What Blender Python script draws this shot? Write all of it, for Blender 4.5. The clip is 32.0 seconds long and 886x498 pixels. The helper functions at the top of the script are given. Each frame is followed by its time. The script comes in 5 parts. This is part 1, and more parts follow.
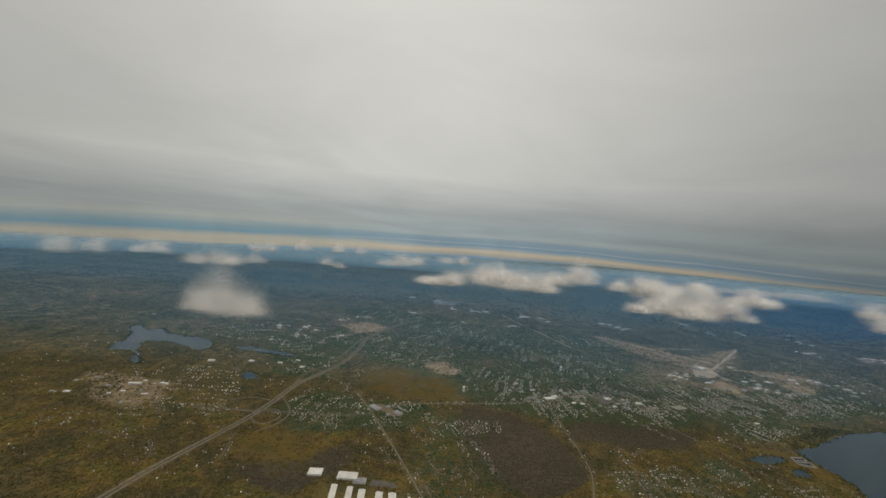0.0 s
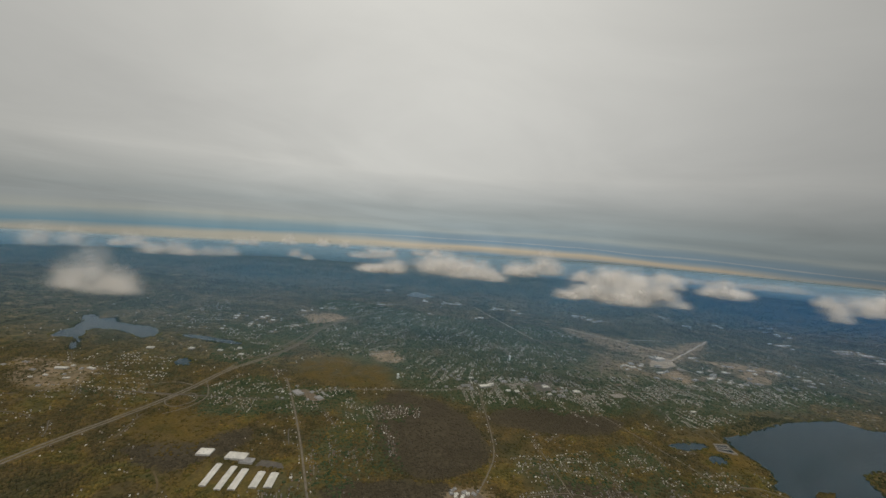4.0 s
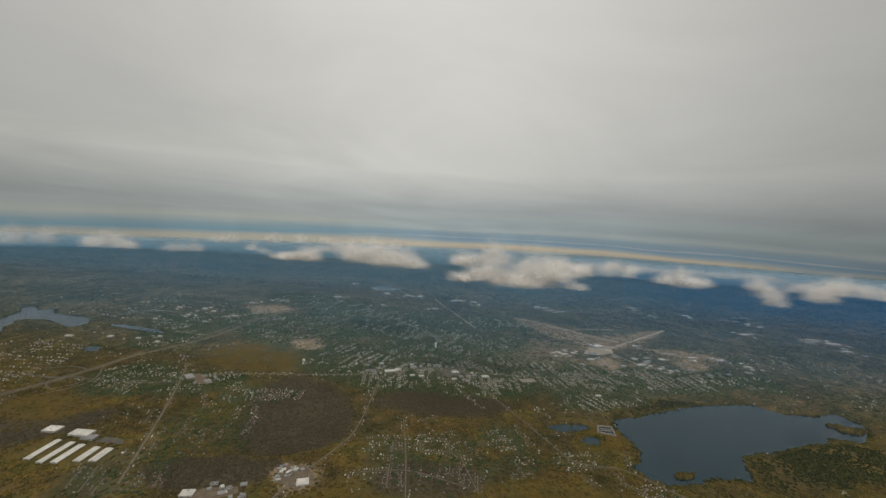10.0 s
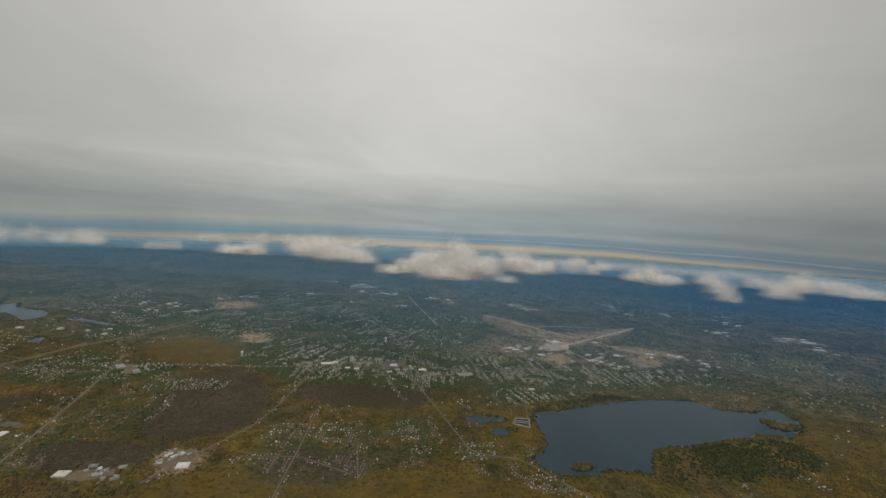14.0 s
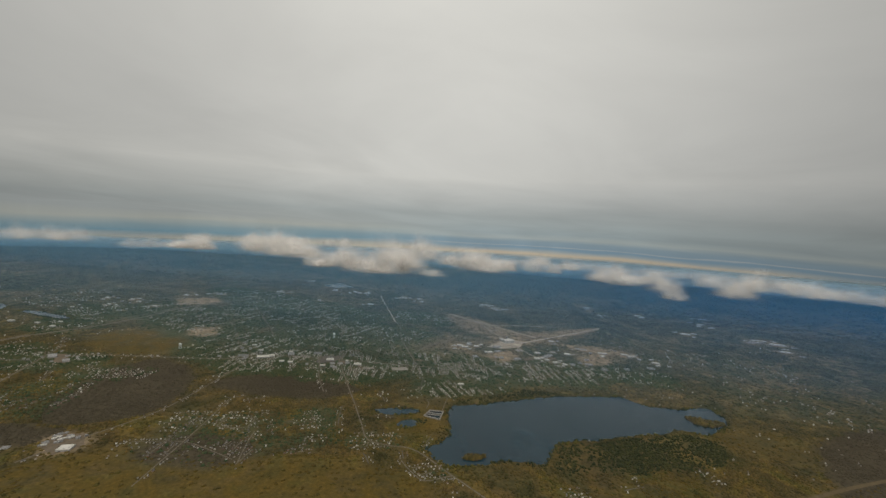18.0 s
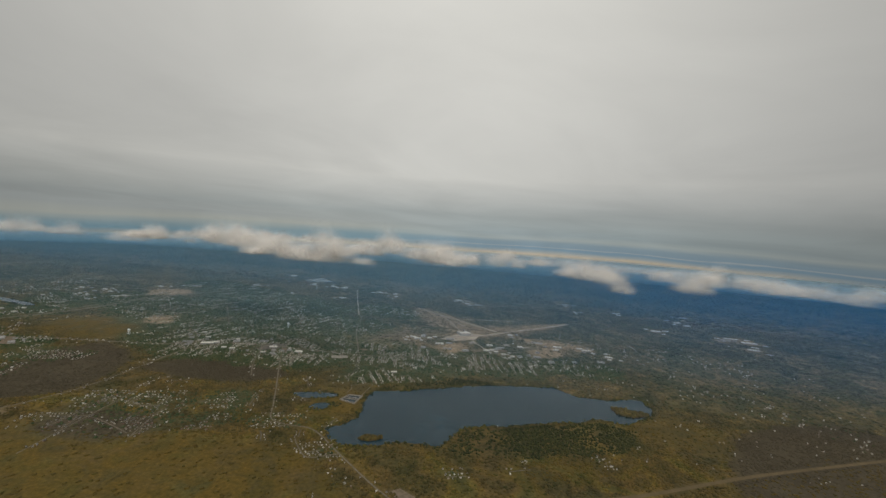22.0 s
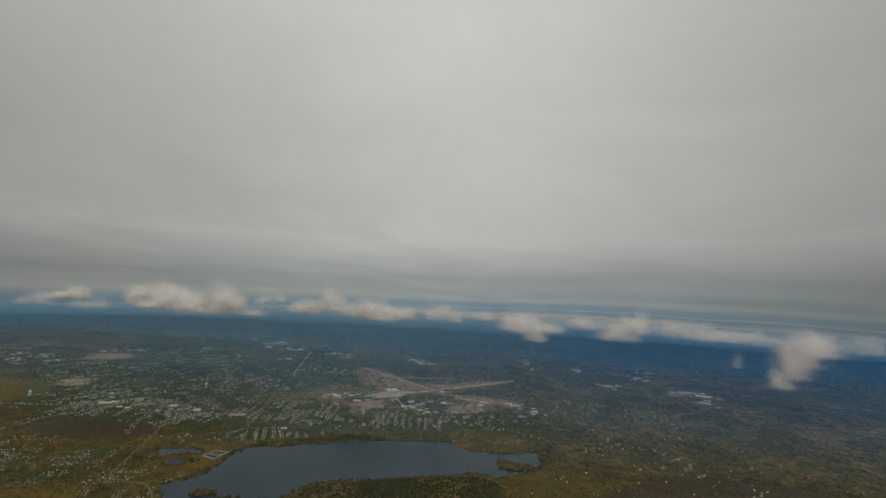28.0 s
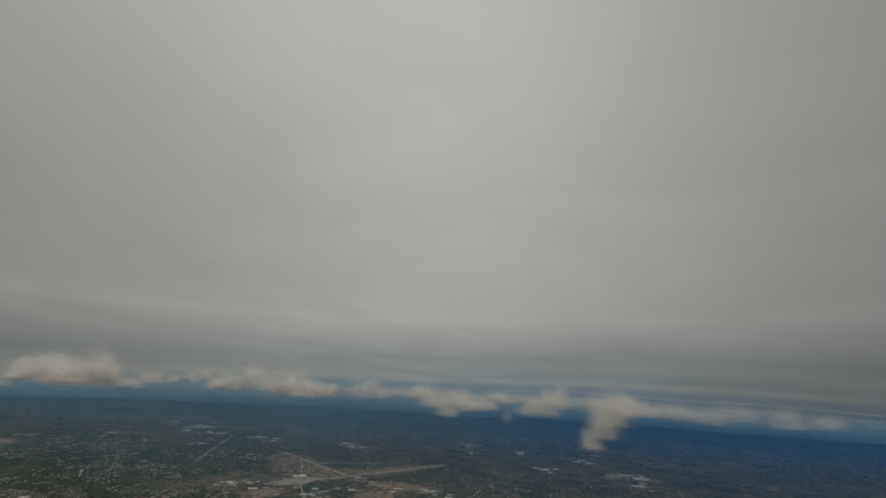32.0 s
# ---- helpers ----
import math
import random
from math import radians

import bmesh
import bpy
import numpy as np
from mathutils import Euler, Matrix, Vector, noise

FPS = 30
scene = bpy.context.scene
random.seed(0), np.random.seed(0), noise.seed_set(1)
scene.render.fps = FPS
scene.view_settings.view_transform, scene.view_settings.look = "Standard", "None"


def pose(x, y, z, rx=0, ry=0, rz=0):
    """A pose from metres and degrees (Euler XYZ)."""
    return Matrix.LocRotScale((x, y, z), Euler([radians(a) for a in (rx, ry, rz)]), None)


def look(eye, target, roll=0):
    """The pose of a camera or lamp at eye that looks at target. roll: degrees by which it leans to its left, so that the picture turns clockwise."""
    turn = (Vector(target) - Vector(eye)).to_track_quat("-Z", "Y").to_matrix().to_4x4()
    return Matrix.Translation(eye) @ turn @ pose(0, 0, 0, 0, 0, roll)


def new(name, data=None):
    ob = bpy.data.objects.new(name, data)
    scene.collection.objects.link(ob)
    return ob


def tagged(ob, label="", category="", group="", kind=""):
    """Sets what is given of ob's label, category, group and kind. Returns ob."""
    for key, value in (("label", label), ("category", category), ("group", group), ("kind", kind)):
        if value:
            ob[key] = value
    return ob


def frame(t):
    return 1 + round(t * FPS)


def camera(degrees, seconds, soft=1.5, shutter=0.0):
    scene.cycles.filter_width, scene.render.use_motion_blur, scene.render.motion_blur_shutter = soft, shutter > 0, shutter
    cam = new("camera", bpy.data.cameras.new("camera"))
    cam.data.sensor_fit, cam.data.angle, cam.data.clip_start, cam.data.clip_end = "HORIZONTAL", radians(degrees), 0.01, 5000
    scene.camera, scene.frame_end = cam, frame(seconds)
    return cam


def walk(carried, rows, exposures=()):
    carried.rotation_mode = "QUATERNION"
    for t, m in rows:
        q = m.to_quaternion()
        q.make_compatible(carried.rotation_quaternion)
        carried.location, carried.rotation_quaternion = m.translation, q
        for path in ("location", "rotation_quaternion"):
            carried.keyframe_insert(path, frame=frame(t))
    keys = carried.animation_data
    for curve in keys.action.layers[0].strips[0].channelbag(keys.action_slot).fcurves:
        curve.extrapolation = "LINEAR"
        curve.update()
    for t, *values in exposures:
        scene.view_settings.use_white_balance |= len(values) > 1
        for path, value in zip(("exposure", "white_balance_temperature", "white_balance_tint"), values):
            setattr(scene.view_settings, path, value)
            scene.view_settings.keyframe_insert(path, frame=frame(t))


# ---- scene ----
cam = camera(98.06, 32.0, soft=1.5)
PATH = [
    (0.0, pose(0.00, 0.00, 190.00, 88.045, -5.757, 0.197)),
    (1.0, pose(22.66, 0.84, 188.99, 87.846, -5.960, 0.261)),
    (2.0, pose(45.32, 1.67, 187.98, 87.600, -5.793, 0.705)),
    (3.0, pose(67.97, 2.52, 186.98, 87.519, -5.814, 0.867)),
    (3.5, pose(79.30, 2.94, 186.48, 87.515, -5.718, 1.025)),
    (5.5, pose(124.55, 4.70, 184.52, 87.485, -5.131, 1.391)),
    (6.0, pose(135.84, 5.17, 184.04, 87.515, -5.034, 1.647)),
    (7.0, pose(158.41, 6.14, 183.11, 87.288, -4.917, 2.133)),
    (8.0, pose(180.98, 7.14, 182.18, 87.074, -4.835, 2.482)),
    (9.0, pose(203.53, 8.18, 181.27, 86.964, -4.856, 2.535)),
    (10.0, pose(226.07, 9.25, 180.38, 87.162, -4.614, 2.867)),
    (11.0, pose(248.60, 10.35, 179.49, 87.364, -4.551, 3.131)),
    (12.0, pose(271.13, 11.48, 178.61, 87.442, -4.599, 3.576)),
    (13.0, pose(293.66, 12.61, 177.72, 87.114, -4.844, 3.840)),
    (14.0, pose(316.20, 13.75, 176.82, 87.327, -4.538, 4.121)),
    (14.5, pose(327.47, 14.32, 176.37, 87.468, -4.415, 4.142)),
    (16.5, pose(372.60, 16.55, 174.43, 88.039, -4.451, 4.660)),
    (17.0, pose(383.90, 17.08, 173.89, 88.071, -4.515, 4.826)),
    (18.0, pose(406.50, 18.12, 172.80, 87.853, -4.835, 5.135)),
    (19.0, pose(429.11, 19.13, 171.66, 88.093, -4.522, 5.454)),
    (20.0, pose(451.72, 20.12, 170.48, 87.690, -5.131, 6.012)),
    (21.0, pose(474.34, 21.07, 169.25, 87.899, -5.006, 6.187)),
    (22.0, pose(496.96, 21.99, 167.97, 87.787, -5.234, 6.684)),
    (23.0, pose(519.58, 22.87, 166.64, 87.670, -5.424, 7.179)),
    (24.0, pose(542.20, 23.70, 165.26, 87.889, -5.519, 7.786)),
    (24.5, pose(553.51, 24.11, 164.55, 88.200, -5.273, 7.962)),
    (25.0, pose(564.82, 24.50, 163.83, 88.855, -5.046, 8.085)),
    (25.5, pose(576.13, 24.88, 163.10, 89.842, -4.819, 8.200)),
    (27.5, pose(621.37, 26.20, 159.92, 95.997, -3.990, 7.672)),
    (28.0, pose(632.69, 26.50, 159.08, 97.358, -3.697, 7.470)),
    (28.5, pose(644.00, 26.79, 158.24, 98.697, -3.165, 7.656)),
    (29.0, pose(655.31, 27.08, 157.39, 100.074, -3.167, 7.193)),
    (29.5, pose(666.63, 27.36, 156.54, 101.572, -3.331, 6.717)),
    (30.0, pose(677.94, 27.64, 155.68, 103.164, -3.191, 5.955)),
    (30.5, pose(689.25, 27.92, 154.83, 104.702, -3.063, 5.338)),
    (31.0, pose(700.57, 28.20, 153.97, 106.191, -3.083, 4.837)),
    (32.0, pose(723.20, 28.76, 152.25, 108.972, -3.550, 3.787)),
]
walk(cam, PATH, [(0.0, 0.0), (25.0, 0.0), (28.0, -0.29), (30.0, -0.53), (32.0, -0.66)])

# ---- light: an overcast sky with a bright gap along the horizon ----
world = bpy.data.worlds.new("overcast_sky")
scene.world = world
world.use_nodes = True
wt = world.node_tree
wt.nodes.clear()


def wn(kind, **kw):
    n = wt.nodes.new(kind)
    for k, v in kw.items():
        setattr(n, k, v)
    return n


def wmath(op, a, b=None, clamp=False):
    n = wn("ShaderNodeMath", operation=op, use_clamp=clamp)
    for i, v in enumerate((a, b)):
        if v is None:
            continue
        if isinstance(v, (int, float)):
            n.inputs[i].default_value = v
        else:
            wt.links.new(v, n.inputs[i])
    return n.outputs[0]


def ramp_fill(ramp, stops, interpolation="LINEAR"):
    ramp.interpolation = interpolation
    while len(ramp.elements) < len(stops):
        ramp.elements.new(0.5)
    for e, (p, c) in zip(ramp.elements, stops):
        e.position, e.color = p, (*c, 1)


geo = wn("ShaderNodeTexCoord")
way = geo.outputs["Generated"]
split = wn("ShaderNodeSeparateXYZ")
wt.links.new(way, split.inputs[0])
# long thin streaks that bend the bands
m1 = wn("ShaderNodeMapping")
m1.inputs["Scale"].default_value = (3.0, 3.0, 30.0)
wt.links.new(way, m1.inputs[0])
n1 = wn("ShaderNodeTexNoise")
n1.inputs["Scale"].default_value, n1.inputs["Detail"].default_value = 1.6, 5.0
wt.links.new(m1.outputs[0], n1.inputs["Vector"])
bend = wmath("MULTIPLY", wmath("SUBTRACT", n1.outputs[0], 0.5), 0.016)
tilted = wmath("ADD", wmath("ADD", split.outputs[2], 0.003), wmath("MULTIPLY", split.outputs[0], -0.004))
arch = wmath("MULTIPLY", wmath("POWER", wmath("ADD", split.outputs[0], 0.05), 2.0), 0.012)
# the gap is lowered towards the west to fit the camera's view
sink = wmath("MULTIPLY", wmath("MAXIMUM", wmath("SUBTRACT", 0.32, split.outputs[0]), 0.0), 0.034)
height = wmath("ADD", wmath("ADD", wmath("ADD", tilted, arch), bend), sink)
span = wmath("DIVIDE", wmath("ADD", height, 0.08), 0.24, True)
high_stops = [(0.62, (0.270, 0.292, 0.290)), (0.78, (0.365, 0.370, 0.352)), (1.00, (0.500, 0.490, 0.452))]
# west: a broad cream gap over blue distance; east: a thin yellow gap, a blue slit and a bright streak
west = wn("ShaderNodeValToRGB")
ramp_fill(west.color_ramp, [
    (0.00, (0.035, 0.075, 0.115)), (0.08, (0.075, 0.15, 0.21)), (0.15, (0.10, 0.195, 0.265)), (0.185, (0.16, 0.23, 0.265)), (0.215, (0.31, 0.30, 0.245)),
    (0.275, (0.32, 0.305, 0.25)), (0.30, (0.25, 0.27, 0.25)), (0.335, (0.130, 0.220, 0.265)), (0.385, (0.17, 0.24, 0.265)), (0.45, (0.30, 0.315, 0.29)),
    (0.52, (0.27, 0.29, 0.285)), *high_stops])
east = wn("ShaderNodeValToRGB")
ramp_fill(east.color_ramp, [
    (0.00, (0.035, 0.075, 0.115)), (0.10, (0.06, 0.14, 0.22)), (0.18, (0.13, 0.21, 0.275)), (0.215, (0.31, 0.29, 0.24)), (0.245, (0.42, 0.355, 0.26)), (0.272, (0.26, 0.29, 0.29)),
    (0.30, (0.15, 0.23, 0.29)), (0.317, (0.16, 0.235, 0.29)), (0.323, (0.31, 0.335, 0.34)), (0.329, (0.17, 0.24, 0.29)), (0.37, (0.185, 0.25, 0.29)),
    (0.41, (0.285, 0.325, 0.325)), (0.46, (0.235, 0.28, 0.295)), (0.54, (0.27, 0.305, 0.31)), *high_stops])
side = wn("ShaderNodeMapRange", interpolation_type="SMOOTHSTEP")
side.inputs[1].default_value, side.inputs[2].default_value = -0.50, 0.10
wt.links.new(split.outputs[0], side.inputs[0])
bands = wn("ShaderNodeMix", data_type="RGBA")
for ramp, socket in ((west, 6), (east, 7)):
    wt.links.new(span, ramp.inputs[0])
    wt.links.new(ramp.outputs[0], bands.inputs[socket])
wt.links.new(side.outputs[0], bands.inputs[0])
# the deck's own clumps, laid out flat overhead
over = wmath("ADD", wmath("MAXIMUM", split.outputs[2], 0.0), 0.10)
flat = wn("ShaderNodeCombineXYZ")
wt.links.new(wmath("DIVIDE", split.outputs[0], over), flat.inputs[0])
wt.links.new(wmath("DIVIDE", split.outputs[1], over), flat.inputs[1])
n2 = wn("ShaderNodeTexNoise")
n2.inputs["Scale"].default_value, n2.inputs["Detail"].default_value, n2.inputs["Roughness"].default_value = 0.55, 8.0, 0.55
n2.inputs["Distortion"].default_value = 0.6
wt.links.new(flat.outputs[0], n2.inputs["Vector"])
clumps = wmath("ADD", wmath("MULTIPLY", wmath("SUBTRACT", n2.outputs[0], 0.5), 0.42), 1.0)
# the deck is set brighter ahead than to either side to fit the camera's view
aside = wmath("ABSOLUTE", wmath("SUBTRACT", split.outputs[0], -0.05))
thin = wmath("SUBTRACT", 1.075, wmath("MULTIPLY", wmath("POWER", aside, 2.0), 0.66))
high = wmath("ADD", 1.0, wmath("MULTIPLY", wmath("MAXIMUM", wmath("SUBTRACT", split.outputs[2], 0.15), 0.0), wmath("SUBTRACT", 0.56, wmath("MULTIPLY", split.outputs[0], 0.45))))
# the deck is thinner low in the west than low in the east
low = wmath("SUBTRACT", 1.0, wmath("MULTIPLY", wmath("MAXIMUM", split.outputs[2], 0.0), 4.0), True)
lift = wmath("SUBTRACT", 1.0, wmath("MULTIPLY", wmath("MULTIPLY", split.outputs[0], low), 0.24))
gain = wmath("MULTIPLY", wmath("MULTIPLY", wmath("MULTIPLY", clumps, thin), high), lift)
deck = wn("ShaderNodeVectorMath", operation="SCALE")
wt.links.new(bands.outputs[2], deck.inputs[0])
wt.links.new(gain, deck.inputs[3])
sky = wn("ShaderNodeTexSky", sky_type="NISHITA", sun_disc=False, sun_elevation=radians(48), sun_rotation=radians(200))
clear = wn("ShaderNodeVectorMath", operation="SCALE")
wt.links.new(sky.outputs[0], clear.inputs[0])
clear.inputs[3].default_value = 0.006
both = wn("ShaderNodeVectorMath", operation="ADD")
wt.links.new(deck.outputs[0], both.inputs[0])
wt.links.new(clear.outputs[0], both.inputs[1])
back = wn("ShaderNodeBackground")
wt.links.new(both.outputs[0], back.inputs[0])
back.inputs[1].default_value = 1.0
wt.links.new(back.outputs[0], wn("ShaderNodeOutputWorld").inputs[0])

sun = new("sun", bpy.data.lights.new("sun", "SUN"))
sun.data.energy, sun.data.angle, sun.data.color = 1.0, radians(14), (1.0, 0.95, 0.88)
sun.matrix_world = look((0, 0, 500), (-120, 330, 0))
scene.cycles.transparent_max_bounces = 256


# ---- materials ----
class Mat:
    """A node material under construction."""

    def __init__(self, name):
        self.m = bpy.data.materials.new(name)
        self.m.use_nodes = True
        self.t = self.m.node_tree
        self.b = self.t.nodes["Principled BSDF"]

    def n(self, kind, **kw):
        node = self.t.nodes.new(kind)
        for k, v in kw.items():
            setattr(node, k, v)
        return node

    def link(self, a, b):
        self.t.links.new(a, b)

    def place(self):
        return self.n("ShaderNodeNewGeometry").outputs["Position"]

    def noise(self, scale, detail=4.0, vector=None, rough=0.55, distort=0.0):
        node = self.n("ShaderNodeTexNoise")
        node.inputs["Scale"].default_value, node.inputs["Detail"].default_value = scale, detail
        node.inputs["Roughness"].default_value, node.inputs["Distortion"].default_value = rough, distort
        self.link(vector if vector is not None else self.place(), node.inputs["Vector"])
        return node.outputs[0]

    def ramp(self, value, stops):
        node = self.n("ShaderNodeValToRGB")
        ramp_fill(node.color_ramp, stops)
        self.link(value, node.inputs[0])
        return node.outputs[0]

    def mix(self, f, a, b, blend="MIX"):
        node = self.n("ShaderNodeMix", data_type="RGBA", blend_type=blend)
        for v, s in ((f, node.inputs[0]), (a, node.inputs[6]), (b, node.inputs[7])):
            if isinstance(v, (int, float)):
                s.default_value = v
            elif isinstance(v, tuple):
                s.default_value = (*v, 1)
            else:
                self.link(v, s)
        return node.outputs[2]

    def math(self, op, a, b=0.0, clamp=False):
        node = self.n("ShaderNodeMath", operation=op, use_clamp=clamp)
        for v, s in ((a, node.inputs[0]), (b, node.inputs[1])):
            if isinstance(v, (int, float)):
                s.default_value = v
            else:
                self.link(v, s)
        return node.outputs[0]

    def done(self, colour, rough=0.9, bump=None, strength=0.5, distance=1.0):
        if isinstance(colour, tuple):
            self.b.inputs["Base Color"].default_value = (*colour, 1)
        else:
            self.link(colour, self.b.inputs["Base Color"])
        self.b.inputs["Roughness"].default_value = rough
        self.b.inputs["Specular IOR Level"].default_value = 0.2
        if bump is not None:
            node = self.n("ShaderNodeBump")
            node.inputs["Strength"].default_value, node.inputs["Distance"].default_value = strength, distance
            self.link(bump, node.inputs["Height"])
            self.link(node.outputs[0], self.b.inputs["Normal"])
        return self.m


def woods_colour(k):
    """Stands of brown leafless, olive budding and darker green trees, in drifts of several sizes."""
    wide, stand, patch = k.noise(0.0075, 4, distort=0.6), k.noise(0.024, 5, distort=0.8), k.noise(0.085, 4, distort=0.4)
    big = k.ramp(wide, [(0.30, (0.040, 0.044, 0.018)), (0.44, (0.070, 0.056, 0.024)), (0.54, (0.116, 0.080, 0.024)), (0.66, (0.062, 0.060, 0.020)), (0.76, (0.100, 0.075, 0.024))])
    small = k.ramp(stand, [(0.30, (0.028, 0.036, 0.015)), (0.42, (0.066, 0.056, 0.024)), (0.50, (0.094, 0.068, 0.028)), (0.57, (0.124, 0.091, 0.022)), (0.63, (0.088, 0.084, 0.022)), (0.72, (0.050, 0.054, 0.019))])
    c = k.mix(0.55, big, small)
    c = k.mix(1.0, c, k.ramp(patch, [(0.30, (0.70, 0.74, 0.72)), (0.50, (1.0, 1.0, 1.0)), (0.68, (1.28, 1.22, 1.12))]), "MULTIPLY")
    # distance haze put into the colour: stands turn greyer and paler to the north
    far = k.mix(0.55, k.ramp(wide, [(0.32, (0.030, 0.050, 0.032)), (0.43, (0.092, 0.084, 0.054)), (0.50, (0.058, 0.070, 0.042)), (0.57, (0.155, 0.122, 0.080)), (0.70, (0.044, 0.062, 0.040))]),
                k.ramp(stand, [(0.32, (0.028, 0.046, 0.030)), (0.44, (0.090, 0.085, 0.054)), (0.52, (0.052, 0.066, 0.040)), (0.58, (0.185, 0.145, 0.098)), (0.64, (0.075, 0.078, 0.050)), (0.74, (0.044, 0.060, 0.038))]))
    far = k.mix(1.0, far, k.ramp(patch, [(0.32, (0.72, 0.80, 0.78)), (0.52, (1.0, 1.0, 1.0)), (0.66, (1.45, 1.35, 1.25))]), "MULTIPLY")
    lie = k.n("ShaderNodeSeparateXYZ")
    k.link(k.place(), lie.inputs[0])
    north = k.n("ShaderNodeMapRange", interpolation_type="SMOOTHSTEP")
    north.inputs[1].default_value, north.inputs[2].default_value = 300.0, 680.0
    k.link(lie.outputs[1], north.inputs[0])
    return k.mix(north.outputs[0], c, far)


def land_material():
    """Leafless woods, undergrowth, meadow, lawns and bare earth, by the land cover stored on the sheet."""
    k = Mat("land")
    cover = k.n("ShaderNodeAttribute", attribute_name="cover")
    part = k.n("ShaderNodeSeparateColor")
    k.link(cover.outputs["Color"], part.inputs[0])
    mid, fine = k.noise(0.035, 5, distort=0.5), k.noise(0.40, 4, rough=0.7)
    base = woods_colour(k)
    meadow = k.ramp(mid, [(0.30, (0.060, 0.050, 0.012)), (0.50, (0.108, 0.072, 0.014)), (0.72, (0.076, 0.064, 0.014))])
    lawn = k.ramp(mid, [(0.30, (0.034, 0.056, 0.026)), (0.50, (0.054, 0.074, 0.036)), (0.70, (0.096, 0.098, 0.058))])
    earth = k.ramp(mid, [(0.30, (0.17, 0.138, 0.094)), (0.48, (0.34, 0.255, 0.17)), (0.60, (0.25, 0.185, 0.125)), (0.75, (0.41, 0.325, 0.235))])
    ragged = k.ramp(k.noise(0.05, 5, distort=1.0), [(0.36, (0.25, 0.25, 0.25)), (0.56, (1.0, 1.0, 1.0))])
    c = k.mix(k.math("MULTIPLY", part.outputs[0], ragged), base, meadow)
    c = k.mix(k.math("MULTIPLY", part.outputs[1], ragged), c, lawn)
    c = k.mix(cover.outputs["Alpha"], c, k.ramp(mid, [(0.3, (0.054, 0.044, 0.027)), (0.7, (0.075, 0.061, 0.037))]))
    worn = k.ramp(k.noise(0.07, 5, distort=1.2), [(0.38, (0.35, 0.35, 0.35)), (0.58, (1.0, 1.0, 1.0))])
    c = k.mix(k.math("MULTIPLY", part.outputs[2], worn), c, earth)
    grain = k.ramp(fine, [(0.25, (0.52, 0.53, 0.54)), (0.52, (1.0, 1.0, 1.0)), (0.78, (1.62, 1.56, 1.48))])
    c = k.mix(1.0, c, grain, "MULTIPLY")
    return k.done(c, 0.95, fine, 0.5, 1.0)


def crown_material(name):
    """Leafless crowns that take the colour of the stand they belong to."""
    k = Mat(name)
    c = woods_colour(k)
    island = k.n("ShaderNodeNewGeometry").outputs["Random Per Island"]
    c = k.mix(1.0, c, k.ramp(island, [(0.0, (0.62, 0.70, 0.66)), (0.45, (1.0, 1.0, 1.0)), (0.82, (1.42, 1.34, 1.20)), (1.0, (0.60, 0.78, 0.66))]), "MULTIPLY")
    fine = k.noise(1.6, 3, rough=0.7)
    c = k.mix(1.0, c, k.ramp(fine, [(0.3, (0.82, 0.82, 0.82)), (0.7, (1.18, 1.18, 1.16))]), "MULTIPLY")
    return k.done(c, 0.95, fine, 0.3, 0.3)


def tree_material(name, stops, wide=0.02):
    """Crowns that differ one from the next, in drifts."""
    k = Mat(name)
    island = k.n("ShaderNodeNewGeometry").outputs["Random Per Island"]
    drift = k.noise(wide, 4)
    pick = k.math("ADD", k.math("MULTIPLY", island, 0.42), k.math("MULTIPLY", drift, 0.62))
    c = k.ramp(pick, stops)
    fine = k.noise(1.6, 3, rough=0.7)
    c = k.mix(1.0, c, k.ramp(fine, [(0.3, (0.75, 0.75, 0.75)), (0.7, (1.22, 1.22, 1.2))]), "MULTIPLY")
    return k.done(c, 0.95, fine, 0.4, 0.4)


def plain(name, lo, hi, scale=0.6, rough=0.85, bump=0.25, random_spread=0.0):
    """A weathered surface between two tints, with blotches and grain."""
    k = Mat(name)
    a, b = k.noise(scale, 5), k.noise(scale * 9, 3)
    f = k.math("ADD", k.math("MULTIPLY", a, 0.75), k.math("MULTIPLY", b, 0.25))
    c = k.ramp(f, [(0.32, lo), (0.66, hi)])
    if random_spread:
        r = k.n("ShaderNodeObjectInfo").outputs["Random"]
        g = k.math("ADD", 1.0 - random_spread, k.math("MULTIPLY", r, 2 * random_spread))
        grey = k.n("ShaderNodeCombineColor")
        for i in range(3):
            k.link(g, grey.inputs[i])
        c = k.mix(1.0, c, grey.outputs[0], "MULTIPLY")
    return k.done(c, rough, b, bump, 0.2)


def island_material(name, stops, rough=0.85):
    """One tint for each house or roof of a joined mass."""
    k = Mat(name)
    c = k.ramp(k.n("ShaderNodeNewGeometry").outputs["Random Per Island"], stops)
    c = k.mix(1.0, c, k.ramp(k.noise(1.2, 4), [(0.3, (0.75, 0.75, 0.75)), (0.7, (1.15, 1.15, 1.12))]), "MULTIPLY")
    return k.done(c, rough)


def water_material():
    k = Mat("lake_water")
    wide, fine = k.noise(0.02, 3), k.noise(1.4, 4, rough=0.6)
    c = k.ramp(wide, [(0.3, (0.004, 0.023, 0.035)), (0.7, (0.008, 0.032, 0.046))])
    m = k.done(c, 0.12, fine, 0.08, 0.25)
    k.b.inputs["Specular IOR Level"].default_value = 0.5
    k.b.inputs["IOR"].default_value = 1.33
    return m


